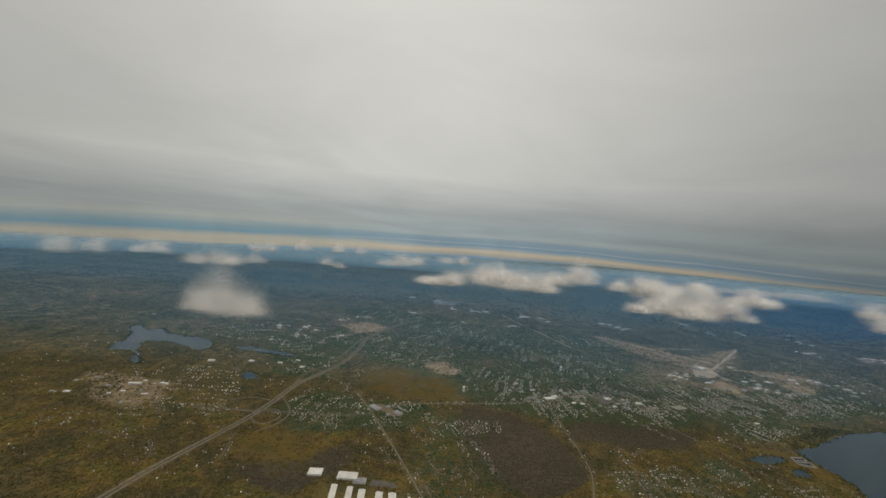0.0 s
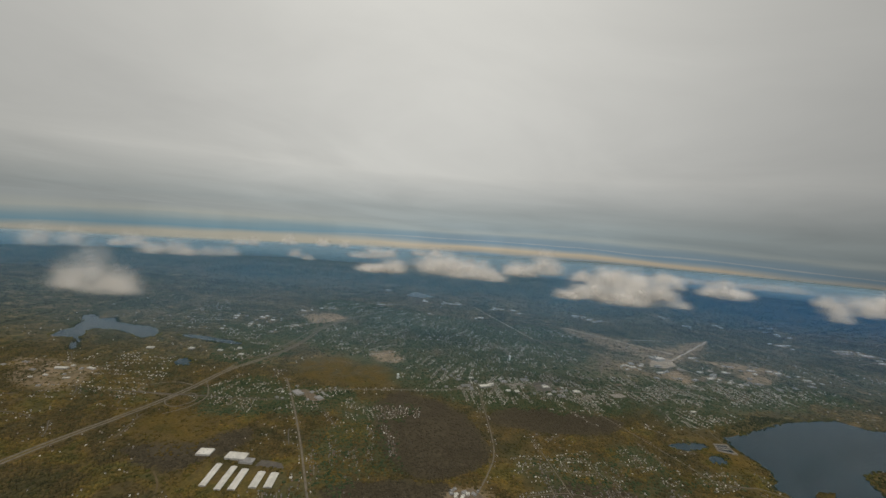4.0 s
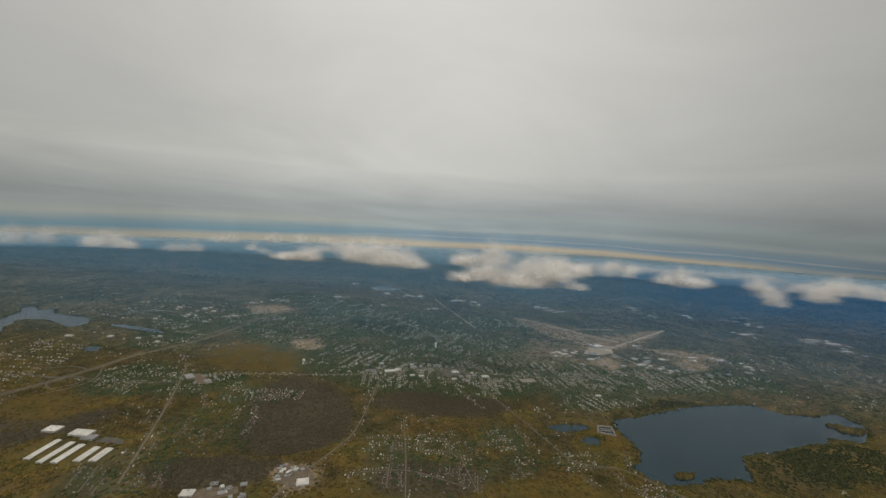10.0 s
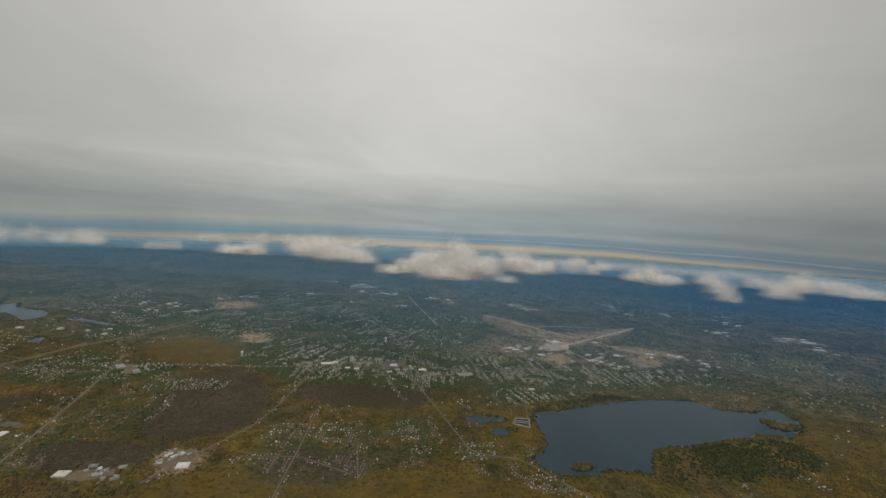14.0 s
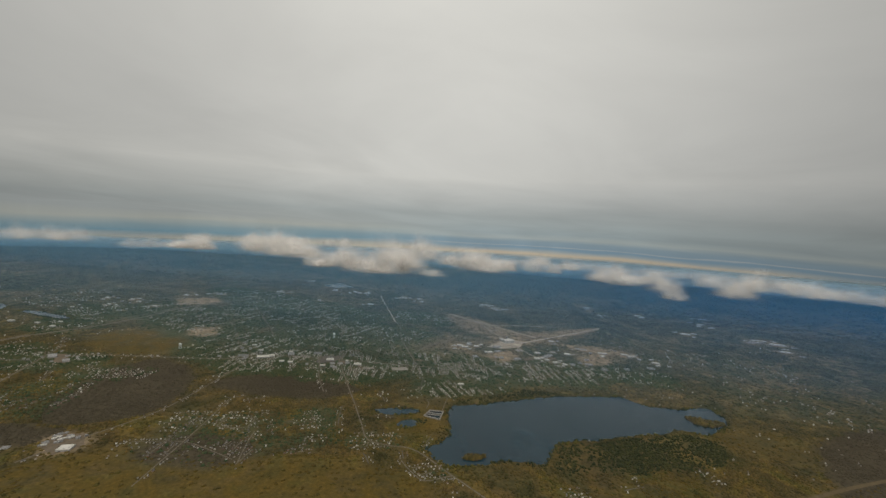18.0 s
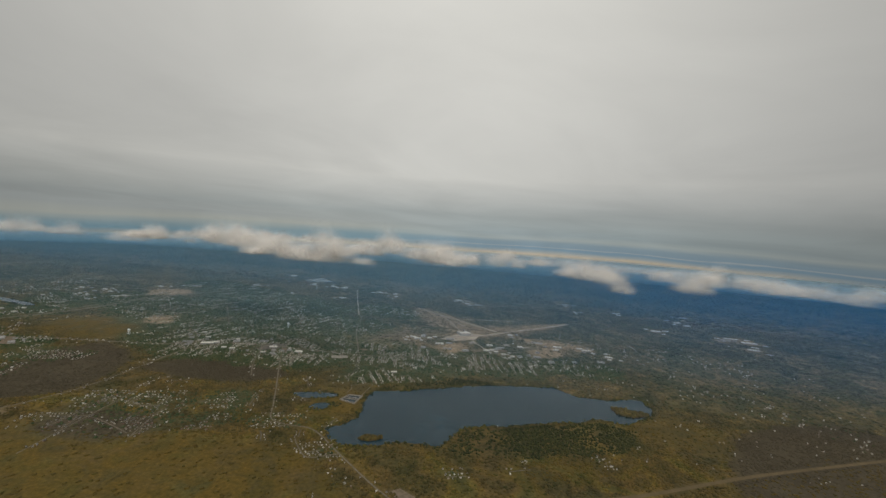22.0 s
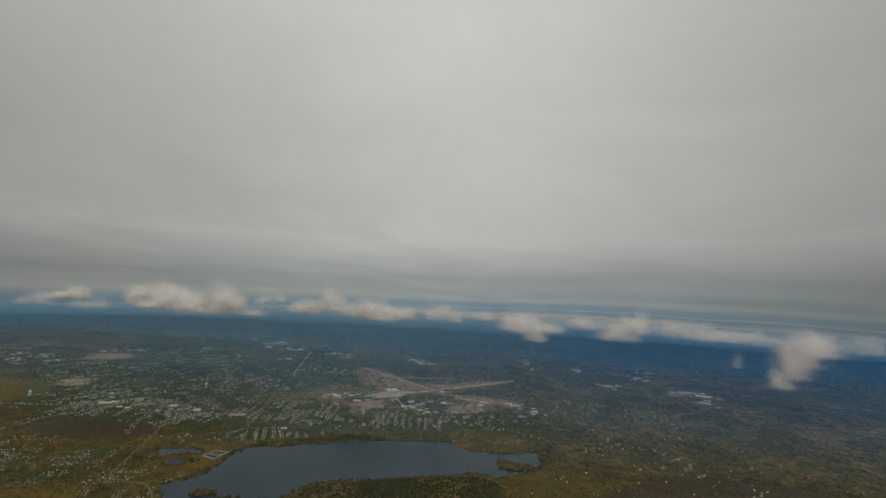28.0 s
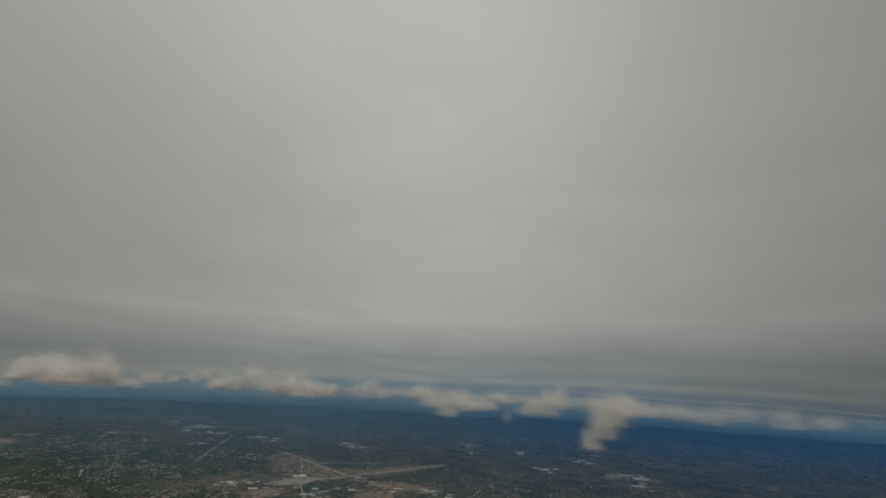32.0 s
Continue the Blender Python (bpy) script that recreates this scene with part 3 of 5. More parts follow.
town_soft, meadow_soft, earth_soft, bare_soft = softened(town_map, 16), softened(meadow_map, 24), softened(earth_map, 5), softened(bare_map, 8)


def sample(a, x, y):
    i = np.clip(((x - X0) / CELL).astype(int), 0, NX - 1)
    j = np.clip(((y - Y0) / CELL).astype(int), 0, NY - 1)
    ok = (x > X0) & (x < X0 + CELL * (NX - 1)) & (y > Y0) & (y < Y0 + CELL * (NY - 1))
    return np.where(ok, a[i, j], 0.0)


def fall(x, y):
    """How far the far land is lowered, most in the west, to fit the camera's skyline."""
    reach = np.hypot(x - 400, y)
    return 0.045 * np.clip(0.32 * reach - (x - 400), 0, None) * np.clip((reach - 1000) / 3500, 0, 1) ** 1.2 * (y > 900)


def ground_sheet():
    xs = np.concatenate([np.linspace(-7000, -1000, 25)[:-1], np.arange(-1000, 1800, 5.0), np.linspace(1800, 8000, 25)])
    ys = np.concatenate([np.linspace(-5500, 120, 18)[:-1], np.arange(120, 1000, 5.0), np.linspace(1000, 5600, 40)])
    gx2, gy2 = np.meshgrid(xs, ys, indexing="ij")
    n, m = gx2.shape
    co = np.stack([gx2.ravel(), gy2.ravel(), -fall(gx2, gy2).ravel()], 1)
    i = (np.arange(n - 1)[:, None] * m + np.arange(m - 1)[None]).ravel()
    faces = np.stack([i, i + m, i + m + 1, i + 1], 1)
    me = bpy.data.meshes.new("ground")
    me.vertices.add(n * m)
    me.vertices.foreach_set("co", co.ravel())
    me.loops.add(faces.size)
    me.loops.foreach_set("vertex_index", faces.ravel())
    me.polygons.add(len(faces))
    me.polygons.foreach_set("loop_start", np.arange(0, faces.size, 4))
    me.update(calc_edges=True)
    att = me.color_attributes.new("cover", "FLOAT_COLOR", "POINT")
    val = np.stack([sample(meadow_soft, co[:, 0], co[:, 1]), sample(town_soft, co[:, 0], co[:, 1]), sample(earth_soft, co[:, 0], co[:, 1]), sample(bare_soft, co[:, 0], co[:, 1])], 1)
    att.data.foreach_set("color", val.astype(np.float32).ravel())
    me.materials.append(LAND)
    return tagged(new("ground", me), "brown and olive early spring land with woods and meadows", "ground", kind="structure")


ground_sheet()
for name, q in waters:
    tagged(new(name, sheet(name, q, 0.06, WATER)), "dark slate-blue still water between wooded shores", "water", kind="structure")
for name, q in (("lake_island", ISLAND), ("lake_islet", ISLET)):
    bm = bmesh.new()
    vs = [bm.verts.new((x, y, 0.35)) for x, y in q]
    f = bm.faces.new(vs)
    ex = bmesh.ops.extrude_face_region(bm, geom=[f])
    bmesh.ops.translate(bm, vec=(0, 0, -0.4), verts=[g for g in ex["geom"] if isinstance(g, bmesh.types.BMVert)])
    tagged(new(name, solid(name, bm, LAND)), "low wooded island in the lake", "island", kind="structure")


# ---- roads ----
LINES = {}


def road(name, points, width, material, label, z=0.10, step=4.0):
    line = smooth_line(points, step)
    LINES[name] = line
    v, f = [], []
    ribbon(line, width, z, v, f)
    for x, y in line:
        claim_disc(x, y, width / 2 + 0.4)
    return tagged(new(name, mesh_of(name, v, f, material)), label, "road", kind="structure")


HIGHWAY = [(-207, 215), (-202, 245), (-197, 268), (-189, 294), (-180, 321), (-169, 356), (-161, 394), (-155, 443), (-140, 482), (-124, 530), (-116, 596), (-116, 652), (-104, 702), (-77, 775), (-30, 850)]
road("highway", [(x - 2.0, y) for x, y in HIGHWAY], 2.2, PALE_ROAD, "pale two-lane highway carriageway through brown woods")
road("highway_far_lane", [(x + 2.0, y) for x, y in HIGHWAY], 2.2, PALE_ROAD, "pale two-lane highway carriageway through brown woods")
road("highway_branch", [(-157, 446), (-155, 488), (-142, 514), (-131, 576), (-126, 641), (-112, 702)], 1.6, PALE_ROAD, "narrow pale feeder road beside the highway", 0.13)
road("loop_ramp", [(-163, 372), (-182, 371), (-205, 376), (-199, 393), (-182, 401), (-165, 398)], 1.3, PALE_ROAD, "curved pale highway ramp", 0.16)
road("loop_ramp_south", [(-166, 364), (-163, 376), (-149, 379), (-141, 366), (-148, 351), (-160, 353), (-167, 362)], 1.3, PALE_ROAD, "round pale highway loop ramp", 0.19)
road("cross_street", [(-230, 368), (-191, 372), (-166, 374), (-137, 377), (-100, 380), (-60, 388)], 1.7, ASPHALT, "grey street bridging the highway", 0.22)
road("slip_road", [(-157, 410), (-136, 378), (-138, 353), (-150, 336)], 1.2, PALE_ROAD, "thin pale slip road", 0.25)
road("north_south_street", [(-82, 440), (-45, 371), (-17, 315), (-1, 281), (18, 240)], 1.6, PALE_ROAD, "pale town street lined with trees", 0.13)
road("mill_street", [(143, 470), (145, 420), (147, 382), (147, 331), (138, 298), (127, 271), (118, 240)], 1.2, PALE_ROAD, "pale winding town street", 0.13)
road("main_street", [(-60, 400), (-13, 425), (77, 446), (124, 462), (171, 490), (259, 500), (361, 510), (450, 545), (560, 610)], 2.0, PALE_ROAD, "pale main street through the town", 0.16)
road("hill_street", [(216, 500), (240, 440), (262, 400)], 1.1, PALE_ROAD, "pale straight town street", 0.19)
road("shore_road", [(234, 515), (258, 467), (280, 423), (301, 382), (318, 348), (331, 323), (350, 318), (372, 316), (405, 289), (441, 260), (466, 244), (490, 220)], 1.2, PALE_ROAD, "pale country road along the lake", 0.13)
road("lane", [(364, 300), (372, 290), (384, 280), (398, 287), (404, 290)], 1.0, PALE_ROAD, "short pale lane past houses", 0.22)
road("clearing_track", [(400, 222), (433, 234), (481, 250), (533, 266), (613, 295), (712, 342), (809, 383), (900, 420)], 3.2, SAND, "sandy cleared strip through the woods", 0.07)
road("basin_lane", [(371, 391), (372, 404), (369, 411), (378, 416), (389, 421), (388, 405), (387, 391)], 0.8, PALE_ROAD, "pale lane past the settling basin", 0.13, 2)
road("park_street", [(186, 360), (190, 340), (196, 306), (203, 257), (206, 235)], 0.9, PALE_ROAD, "thin pale street between garden trees", 0.13)
road("garden_street", [(165, 278), (198, 286), (220, 282), (246, 274)], 0.8, PALE_ROAD, "thin pale street between garden trees", 0.16)
road("court", [(206, 328), (217, 331), (228, 332), (230, 322), (230, 316), (218, 313), (208, 312), (206, 320), (206, 328)], 0.8, PALE_ROAD, "pale lane round a square court", 0.19, 2)
road("spur_street", [(240, 312), (243, 299), (248, 283), (252, 271)], 0.8, PALE_ROAD, "thin pale street to the meadow", 0.19)
road("farm_track", [(-100, 262), (-88, 250), (-80, 236)], 1.2, SAND, "short sandy farm track", 0.10)
road("runway", [(361, 858), (440, 793), (527, 724)], 5.5, RUNWAY, "long pale concrete airfield runway", 0.10, 12)
road("cross_runway", [(489, 670), (590, 770), (683, 865)], 5.0, RUNWAY, "pale concrete airfield runway crossing another", 0.13, 12)
road("taxiway", [(450, 791), (520, 815), (588, 833)], 3.0, RUNWAY, "narrow pale airfield taxiway", 0.16, 12)
road("airport_road", [(330, 560), (350, 610), (372, 640), (372, 700)], 2.2, PALE_ROAD, "pale road beside the airfield", 0.13)
road("west_avenue", [(-60, 794), (-42, 771), (31, 679), (88, 606), (120, 560)], 1.4, PALE_ROAD, "pale straight avenue through far suburbs", 0.19, 8)
road("station_road", [(276, 725), (283, 696), (302, 618), (337, 525), (345, 508)], 1.5, PALE_ROAD, "pale road towards the town", 0.22, 6)
road("airport_drive", [(407, 824), (440, 760), (459, 713), (487, 647), (510, 599)], 2.0, RUNWAY, "pale road beside the airfield apron", 0.28, 6)
road("north_road", [(170, 1000), (184, 958), (223, 850), (267, 731)], 3.0, RUNWAY, "pale straight road through far woods", 0.10, 10)


def yard(name, corners, material, label, z=0.05):
    q = []
    for (xa, ya), (xb, yb) in zip(corners, corners[1:] + corners[:1]):
        n = max(2, int(math.hypot(xb - xa, yb - ya) / 2.5))
        for k in range(n):
            d = noise.noise_vector((xa + k, ya, 5.0)) * 0.5
            q.append((xa + (xb - xa) * k / n + d.x, ya + (yb - ya) * k / n + d.y))
    q = np.array(q)
    claim(q)
    return tagged(new(name, sheet(name, q, z, material)), label, "yard", kind="structure")


yard("school_yard", [(-66, 409), (-50, 416), (-22, 396), (-32, 389)], EARTH_YARD, "brown trodden yard in the town", 0.04)
yard("works_yard", [(108, 272), (125, 280), (139, 266), (130, 252), (114, 258)], EARTH_YARD, "pale gravel works yard", 0.04)
yard("shed_yard", [(-36, 287), (-20, 286), (-15, 279), (-37, 279)], ASPHALT, "dark paved yard beside white sheds", 0.04)
yard("parking_lot", [(217, 478), (218, 505), (240, 516), (240, 484)], ASPHALT, "grey paved parking lot downtown", 0.04)
yard("gravel_pad", [(449, 259), (456, 264), (469, 257), (466, 251), (460, 250)], EARTH_YARD, "trodden earth pad beside the country road", 0.04)
yard("south_yard", [(62, 235), (72, 245), (92, 250), (96, 244), (82, 235)], EARTH_YARD, "brown trodden works yard", 0.04)
yard("airfield_apron", [(436, 632), (470, 690), (500, 690), (492, 650), (460, 630)], RUNWAY, "pale concrete apron before the terminal", 0.04)

# small paved lots downtown and beside the airfield
lots = random.Random(41)
for k in range(16):
    x, y = (lots.uniform(190, 345), lots.uniform(478, 532)) if k < 8 else (lots.uniform(405, 600), lots.uniform(578, 650))
    u, v, a = lots.uniform(3, 8), lots.uniform(2.5, 6), radians(lots.choice((12, 20, 28)))
    c, s = math.cos(a), math.sin(a)
    yard("paved_lot", [(x + c * p - s * q, y + s * p + c * q) for p, q in ((-u, -v), (u, -v), (u, v), (-u, v))], GRAVEL if k % 3 else EARTH_YARD, "pale open lot between flat-roofed buildings", 0.035 - 0.0015 * k)

# a pale dam round the small square basin
bm = bmesh.new()
corner = [(371, 375), (375, 387), (388, 388), (386, 371)]
for (xa, ya), (xb, yb) in zip(corner, corner[1:] + corner[:1]):
    d = Vector((xb - xa, yb - ya, 0)).normalized()
    n = Vector((-d.y, d.x, 0)) * 0.7
    lo = [Vector((xa, ya, 0.0)) - d * 0.7, Vector((xb, yb, 0.0)) + d * 0.7]
    vs = [bm.verts.new(p) for p in (lo[0] - n, lo[1] - n, lo[1] + n, lo[0] + n, lo[0] - n * 0.6 + Vector((0, 0, 1.0)), lo[1] - n * 0.6 + Vector((0, 0, 1.0)), lo[1] + n * 0.6 + Vector((0, 0, 1.0)), lo[0] + n * 0.6 + Vector((0, 0, 1.0)))]
    for fc in ((4, 5, 6, 7), (0, 1, 5, 4), (1, 2, 6, 5), (2, 3, 7, 6), (3, 0, 4, 7)):
        bm.faces.new([vs[i] for i in fc])
for k in (0.38, 0.62):
    box(bm, 371.4 + 2 * k, 386.8 + 0.6 * k, 373 + 14 * k, 373.6 + 14 * k, 0.02, 0.9)
basin = new("settling_basin", solid("settling_basin", bm, GRAVEL))
tagged(basin, "square pale concrete settling basin beside the lake", "basin")
part("basin_water", sheet("basin_water", np.array(corner, float), 0.09, WATER), basin, label="dark still water")
claim(np.array(corner, float))


# ---- large buildings ----
def warehouse(x, y, w, d, h, turn=0.0, roof=None, label="white flat-roofed warehouse beside paved yards", units=3):
    """A flat-roofed hall: walls, roof deck, parapet, loading doors and roof units."""
    seed, h = random.Random(int(x * 7 + y * 13)), h * 0.55
    e = new("warehouse")
    e.matrix_basis = pose(x, y, 0, 0, 0, turn)
    bm = bmesh.new()
    box(bm, -w / 2, w / 2, -d / 2, d / 2, -0.1, h)
    wall = part("wall", solid("wall", bm, PANEL), e, label="pale metal-panel walls")
    bm = bmesh.new()
    box(bm, -w / 2 + 0.15, w / 2 - 0.15, -d / 2 + 0.15, d / 2 - 0.15, h + 0.004, h + 0.12)
    deck_part = part("roof", solid("roof", bm, roof or WHITE_ROOF), e)
    bm = bmesh.new()
    for q in ((-w / 2 - .05, w / 2 + .05, -d / 2 - .05, -d / 2 + .12), (-w / 2 - .05, w / 2 + .05, d / 2 - .12, d / 2 + .05), (-w / 2 - .05, -w / 2 + .12, -d / 2 + .12, d / 2 - .12), (w / 2 - .12, w / 2 + .05, -d / 2 + .12, d / 2 - .12)):
        box(bm, *q, h - 0.1, h + 0.3)
    part("parapet", solid("parapet", bm, roof or WHITE_ROOF), deck_part)
    for _ in range(units):
        bm = bmesh.new()
        u, v, s = seed.uniform(-0.38, 0.38) * w, seed.uniform(-0.35, 0.35) * d, seed.uniform(0.22, 0.42)
        box(bm, u - s, u + s, v - s * 0.7, v + s * 0.7, h + 0.124, h + 0.124 + s)
        part("roof_unit", solid("roof_unit", bm, PANEL), deck_part, label="pale boxy roof unit")
    for k in range(2):
        bm = bmesh.new()
        u = (-0.25 + 0.5 * k) * w
        box(bm, u - 0.6, u + 0.6, -d / 2 - 0.06, -d / 2 - 0.003, 0, min(1.2, h * 0.6))
        part("loading_door", solid("loading_door", bm, GREY_ROOF), wall, label="grey loading door")
    a = radians(turn)
    c, s = math.cos(a), math.sin(a)
    claim(np.array([(x + c * u - s * v, y + s * u + c * v) for u, v in ((-w / 2 - 2, -d / 2 - 2), (w / 2 + 2, -d / 2 - 2), (w / 2 + 2, d / 2 + 2), (-w / 2 - 2, d / 2 + 2))]))
    return tagged(e, label, "warehouse", "large flat-roofed buildings")


def long_shed(x, y, w, d, h, turn):
    """A long low gabled shed with a white roof."""
    e = new("storage_shed")
    e.matrix_basis = pose(x, y, 0, 0, 0, turn)
    bm = bmesh.new()
    box(bm, -w / 2, w / 2, -d / 2, d / 2, -0.1, h)
    part("wall", solid("wall", bm, PANEL), e, label="pale metal walls")
    o, r = 0.15, h + w * 0.10
    v = [(-w / 2 - o, -d / 2 - o, h), (0, -d / 2 - o, r), (w / 2 + o, -d / 2 - o, h), (-w / 2 - o, d / 2 + o, h), (0, d / 2 + o, r), (w / 2 + o, d / 2 + o, h)]
    for name, q in (("roof_slope", (0, 1, 4, 3)), ("roof_slope", (1, 2, 5, 4))):
        bm = bmesh.new()
        lo = [bm.verts.new(Vector(v[i]) + Vector((0, 0, 0.01))) for i in q]
        hi = [bm.verts.new(Vector(v[i]) + Vector((0, 0, 0.13))) for i in q]
        bm.faces.new(lo), bm.faces.new(hi)
        for i in range(4):
            bm.faces.new((lo[i], lo[(i + 1) % 4], hi[(i + 1) % 4], hi[i]))
        part(name, solid(name, bm, WHITE_ROOF), e)
    for y2 in (-d / 2, d / 2):
        part("gable", mesh_of("gable", [(-w / 2, y2, h), (w / 2, y2, h), (0, y2, r)], [(0, 1, 2)], PANEL), e)
    bm = bmesh.new()
    box(bm, -0.12, 0.12, -d / 2, d / 2, r + 0.1, r + 0.22)
    part("ridge_vent", solid("ridge_vent", bm, WHITE_ROOF), e, label="white ridge vent")
    claim_disc(x, y, d / 2)
    return tagged(e, "long low storage shed with a bright white roof", "shed", "row of white storage sheds")


for x, y, w, d, turn in ((-60.5, 264, 4.2, 24, 6), (-49, 262.5, 4.2, 25, 5), (-40, 262.5, 4.8, 22, 5), (-27.5, 264, 5.0, 17, 5), (-18, 265, 5.4, 15.5, 6)):
    long_shed(x, y, w, d, 0.75, turn)
warehouse(-80, 288, 10.5, 8, 2.2, 4)
warehouse(-55, 287, 15, 8, 2.4, 2)
warehouse(-45, 283, 10, 6, 2.0, 2, GREY_ROOF, "grey flat-roofed annex beside white sheds")
warehouse(131.5, 260, 8, 6.5, 2.2, 20, None, "white flat-roofed works building in a gravel yard")
for x, y, w, d, h, turn, r in ((152, 476, 20, 8, 3, 24, WHITE_ROOF), (160, 482, 9, 6, 4.2, 24, WHITE_ROOF), (128, 472, 16, 6, 2.8, 20, GREY_ROOF), (178, 497, 10, 7, 3.4, 24, GREY_ROOF),
                               (208, 512, 14, 8, 2.6, 15, GREY_ROOF), (232, 494, 12, 7, 2.4, 15, WHITE_ROOF), (270, 488, 12, 7, 2.6, 10, WHITE_ROOF), (-55, 405, 18, 10, 2.2, -40, GREY_ROOF),
                               (-30, 398, 12, 8, 2.2, -40, GREY_ROOF), (119, 274, 5, 4, 1.8, 30, GREY_ROOF), (112, 263, 5, 3.4, 1.6, 60, GREY_ROOF), (402, 463, 9, 4.5, 2.0, 20, WHITE_ROOF)):
    warehouse(x, y, w * 0.75, d * 0.75, h * 0.8, turn, r, "white flat-roofed town building among houses" if r is WHITE_ROOF else "grey flat-roofed town building among houses")
for k in range(16):
    q = random.Random(k)
    warehouse(118 + q.uniform(-11, 12), 266 + q.uniform(-9, 12), q.uniform(1.6, 3.6), q.uniform(1.4, 2.6), q.uniform(0.9, 1.8), q.uniform(0, 90), WHITE_ROOF if q.random() < 0.4 else GREY_ROOF, "small pale works building in an earth yard", 1)
warehouse(66, 238, 8, 6, 2.0, 12, WHITE_ROOF, "white flat-roofed works building in a paved yard")
for k in range(12):
    q = random.Random(60 + k)
    warehouse(q.uniform(74, 102), q.uniform(238, 253), q.uniform(2.0, 5.0), q.uniform(1.6, 3.0), q.uniform(1.0, 1.8), q.uniform(0, 40), WHITE_ROOF if q.random() < 0.3 else GREY_ROOF, "small grey works building in a paved yard", 1)
for k in range(26):
    q = random.Random(100 + k)
    warehouse(q.uniform(95, 260), q.uniform(455, 530), q.uniform(2.5, 6), q.uniform(2, 4), q.uniform(1.4, 2.6), q.uniform(10, 30), WHITE_ROOF if q.random() < 0.25 else GREY_ROOF, "flat-roofed town block among garden trees", 2)
for k in range(14):
    q = random.Random(500 + k)
    warehouse(q.uniform(-72, -8), q.uniform(384, 428), q.uniform(1.6, 4.5), q.uniform(1.4, 3), q.uniform(0.9, 1.6), q.uniform(-45, -30), WHITE_ROOF if q.random() < 0.4 else GREY_ROOF, "small flat-roofed shop among town streets", 1)
for k in range(12):
    q = random.Random(700 + k)
    warehouse(q.uniform(-372, -270), q.uniform(362, 420), q.uniform(2, 7), q.uniform(1.6, 3.5), q.uniform(1.0, 2.0), q.uniform(-10, 20), WHITE_ROOF if q.random() < 0.5 else GREY_ROOF, "low works building on bare earth", 1)
for k in range(22):
    q = random.Random(300 + k)
    warehouse(q.uniform(400, 690), q.uniform(575, 640) + 0.0, q.uniform(5, 13), q.uniform(4, 7), q.uniform(1.8, 3.0), q.uniform(0, 30), WHITE_ROOF if q.random() < 0.35 else GREY_ROOF, "pale flat-roofed depot near the airfield", 2)
for x, y, w, d in spots:
    q = random.Random(int(x + 3 * y))
    warehouse(x, y, w * q.uniform(0.45, 0.75), d * q.uniform(0.5, 0.8), q.uniform(1.8, 2.8), q.uniform(-14, 22), WHITE_ROOF if q.random() < 0.85 else GREY_ROOF,
              "large white flat-roofed warehouse among far woods", 2)
    if y > 560:
        b = q.uniform(0, 6.28)
        for k in range(q.choice((1, 1, 2, 3))):
            b += q.uniform(0.9, 2.2)
            far = 0.5 * w + q.uniform(4, 12)
            warehouse(x + far * math.cos(b), y + far * math.sin(b), w * q.uniform(0.18, 0.42), d * q.uniform(0.3, 0.6), q.uniform(1.2, 2.2), q.uniform(-20, 30), WHITE_ROOF if q.random() < 0.6 else GREY_ROOF,
                      "small flat-roofed hall beside a larger warehouse", 1)


def terminal(x, y, turn):
    """An airfield terminal: a hall, two arms and a control tower."""
    e = new("airport_terminal")
    e.matrix_basis = pose(x, y, 0, 0, 0, turn)
    for name, q, m in (("hall", (-9, 9, -4, 4, -0.1, 4.2), PANEL), ("arm", (-9, -4, 4.01, 14, -0.1, 3.2), PANEL), ("arm", (4, 9, 4.01, 14, -0.1, 3.2), PANEL),
                       ("hall_roof", (-9.3, 9.3, -4.3, 4.3, 4.204, 4.6), WHITE_ROOF), ("arm_roof", (-9.2, -3.8, 4.31, 14.2, 3.204, 3.5), WHITE_ROOF), ("arm_roof", (3.8, 9.2, 4.31, 14.2, 3.204, 3.5), WHITE_ROOF)):
        bm = bmesh.new()
        box(bm, *q)
        part(name, solid(name, bm, m), e)
    bm = bmesh.new()
    bmesh.ops.create_cone(bm, cap_ends=True, segments=10, radius1=0.9, radius2=0.8, depth=7.0, matrix=Matrix.Translation((0, 6, 3.5)))
    shaft = part("tower_shaft", solid("tower_shaft", bm, PANEL), e)
    bm = bmesh.new()
    bmesh.ops.create_cone(bm, cap_ends=True, segments=10, radius1=1.3, radius2=1.7, depth=1.6, matrix=Matrix.Translation((0, 6, 7.81)))
    part("tower_cab", solid("tower_cab", bm, GREY_ROOF), shaft, label="grey control cab")
    claim_disc(x, y, 14)
    return tagged(e, "white airfield terminal with a control tower", "terminal")


terminal(474, 672, 28)


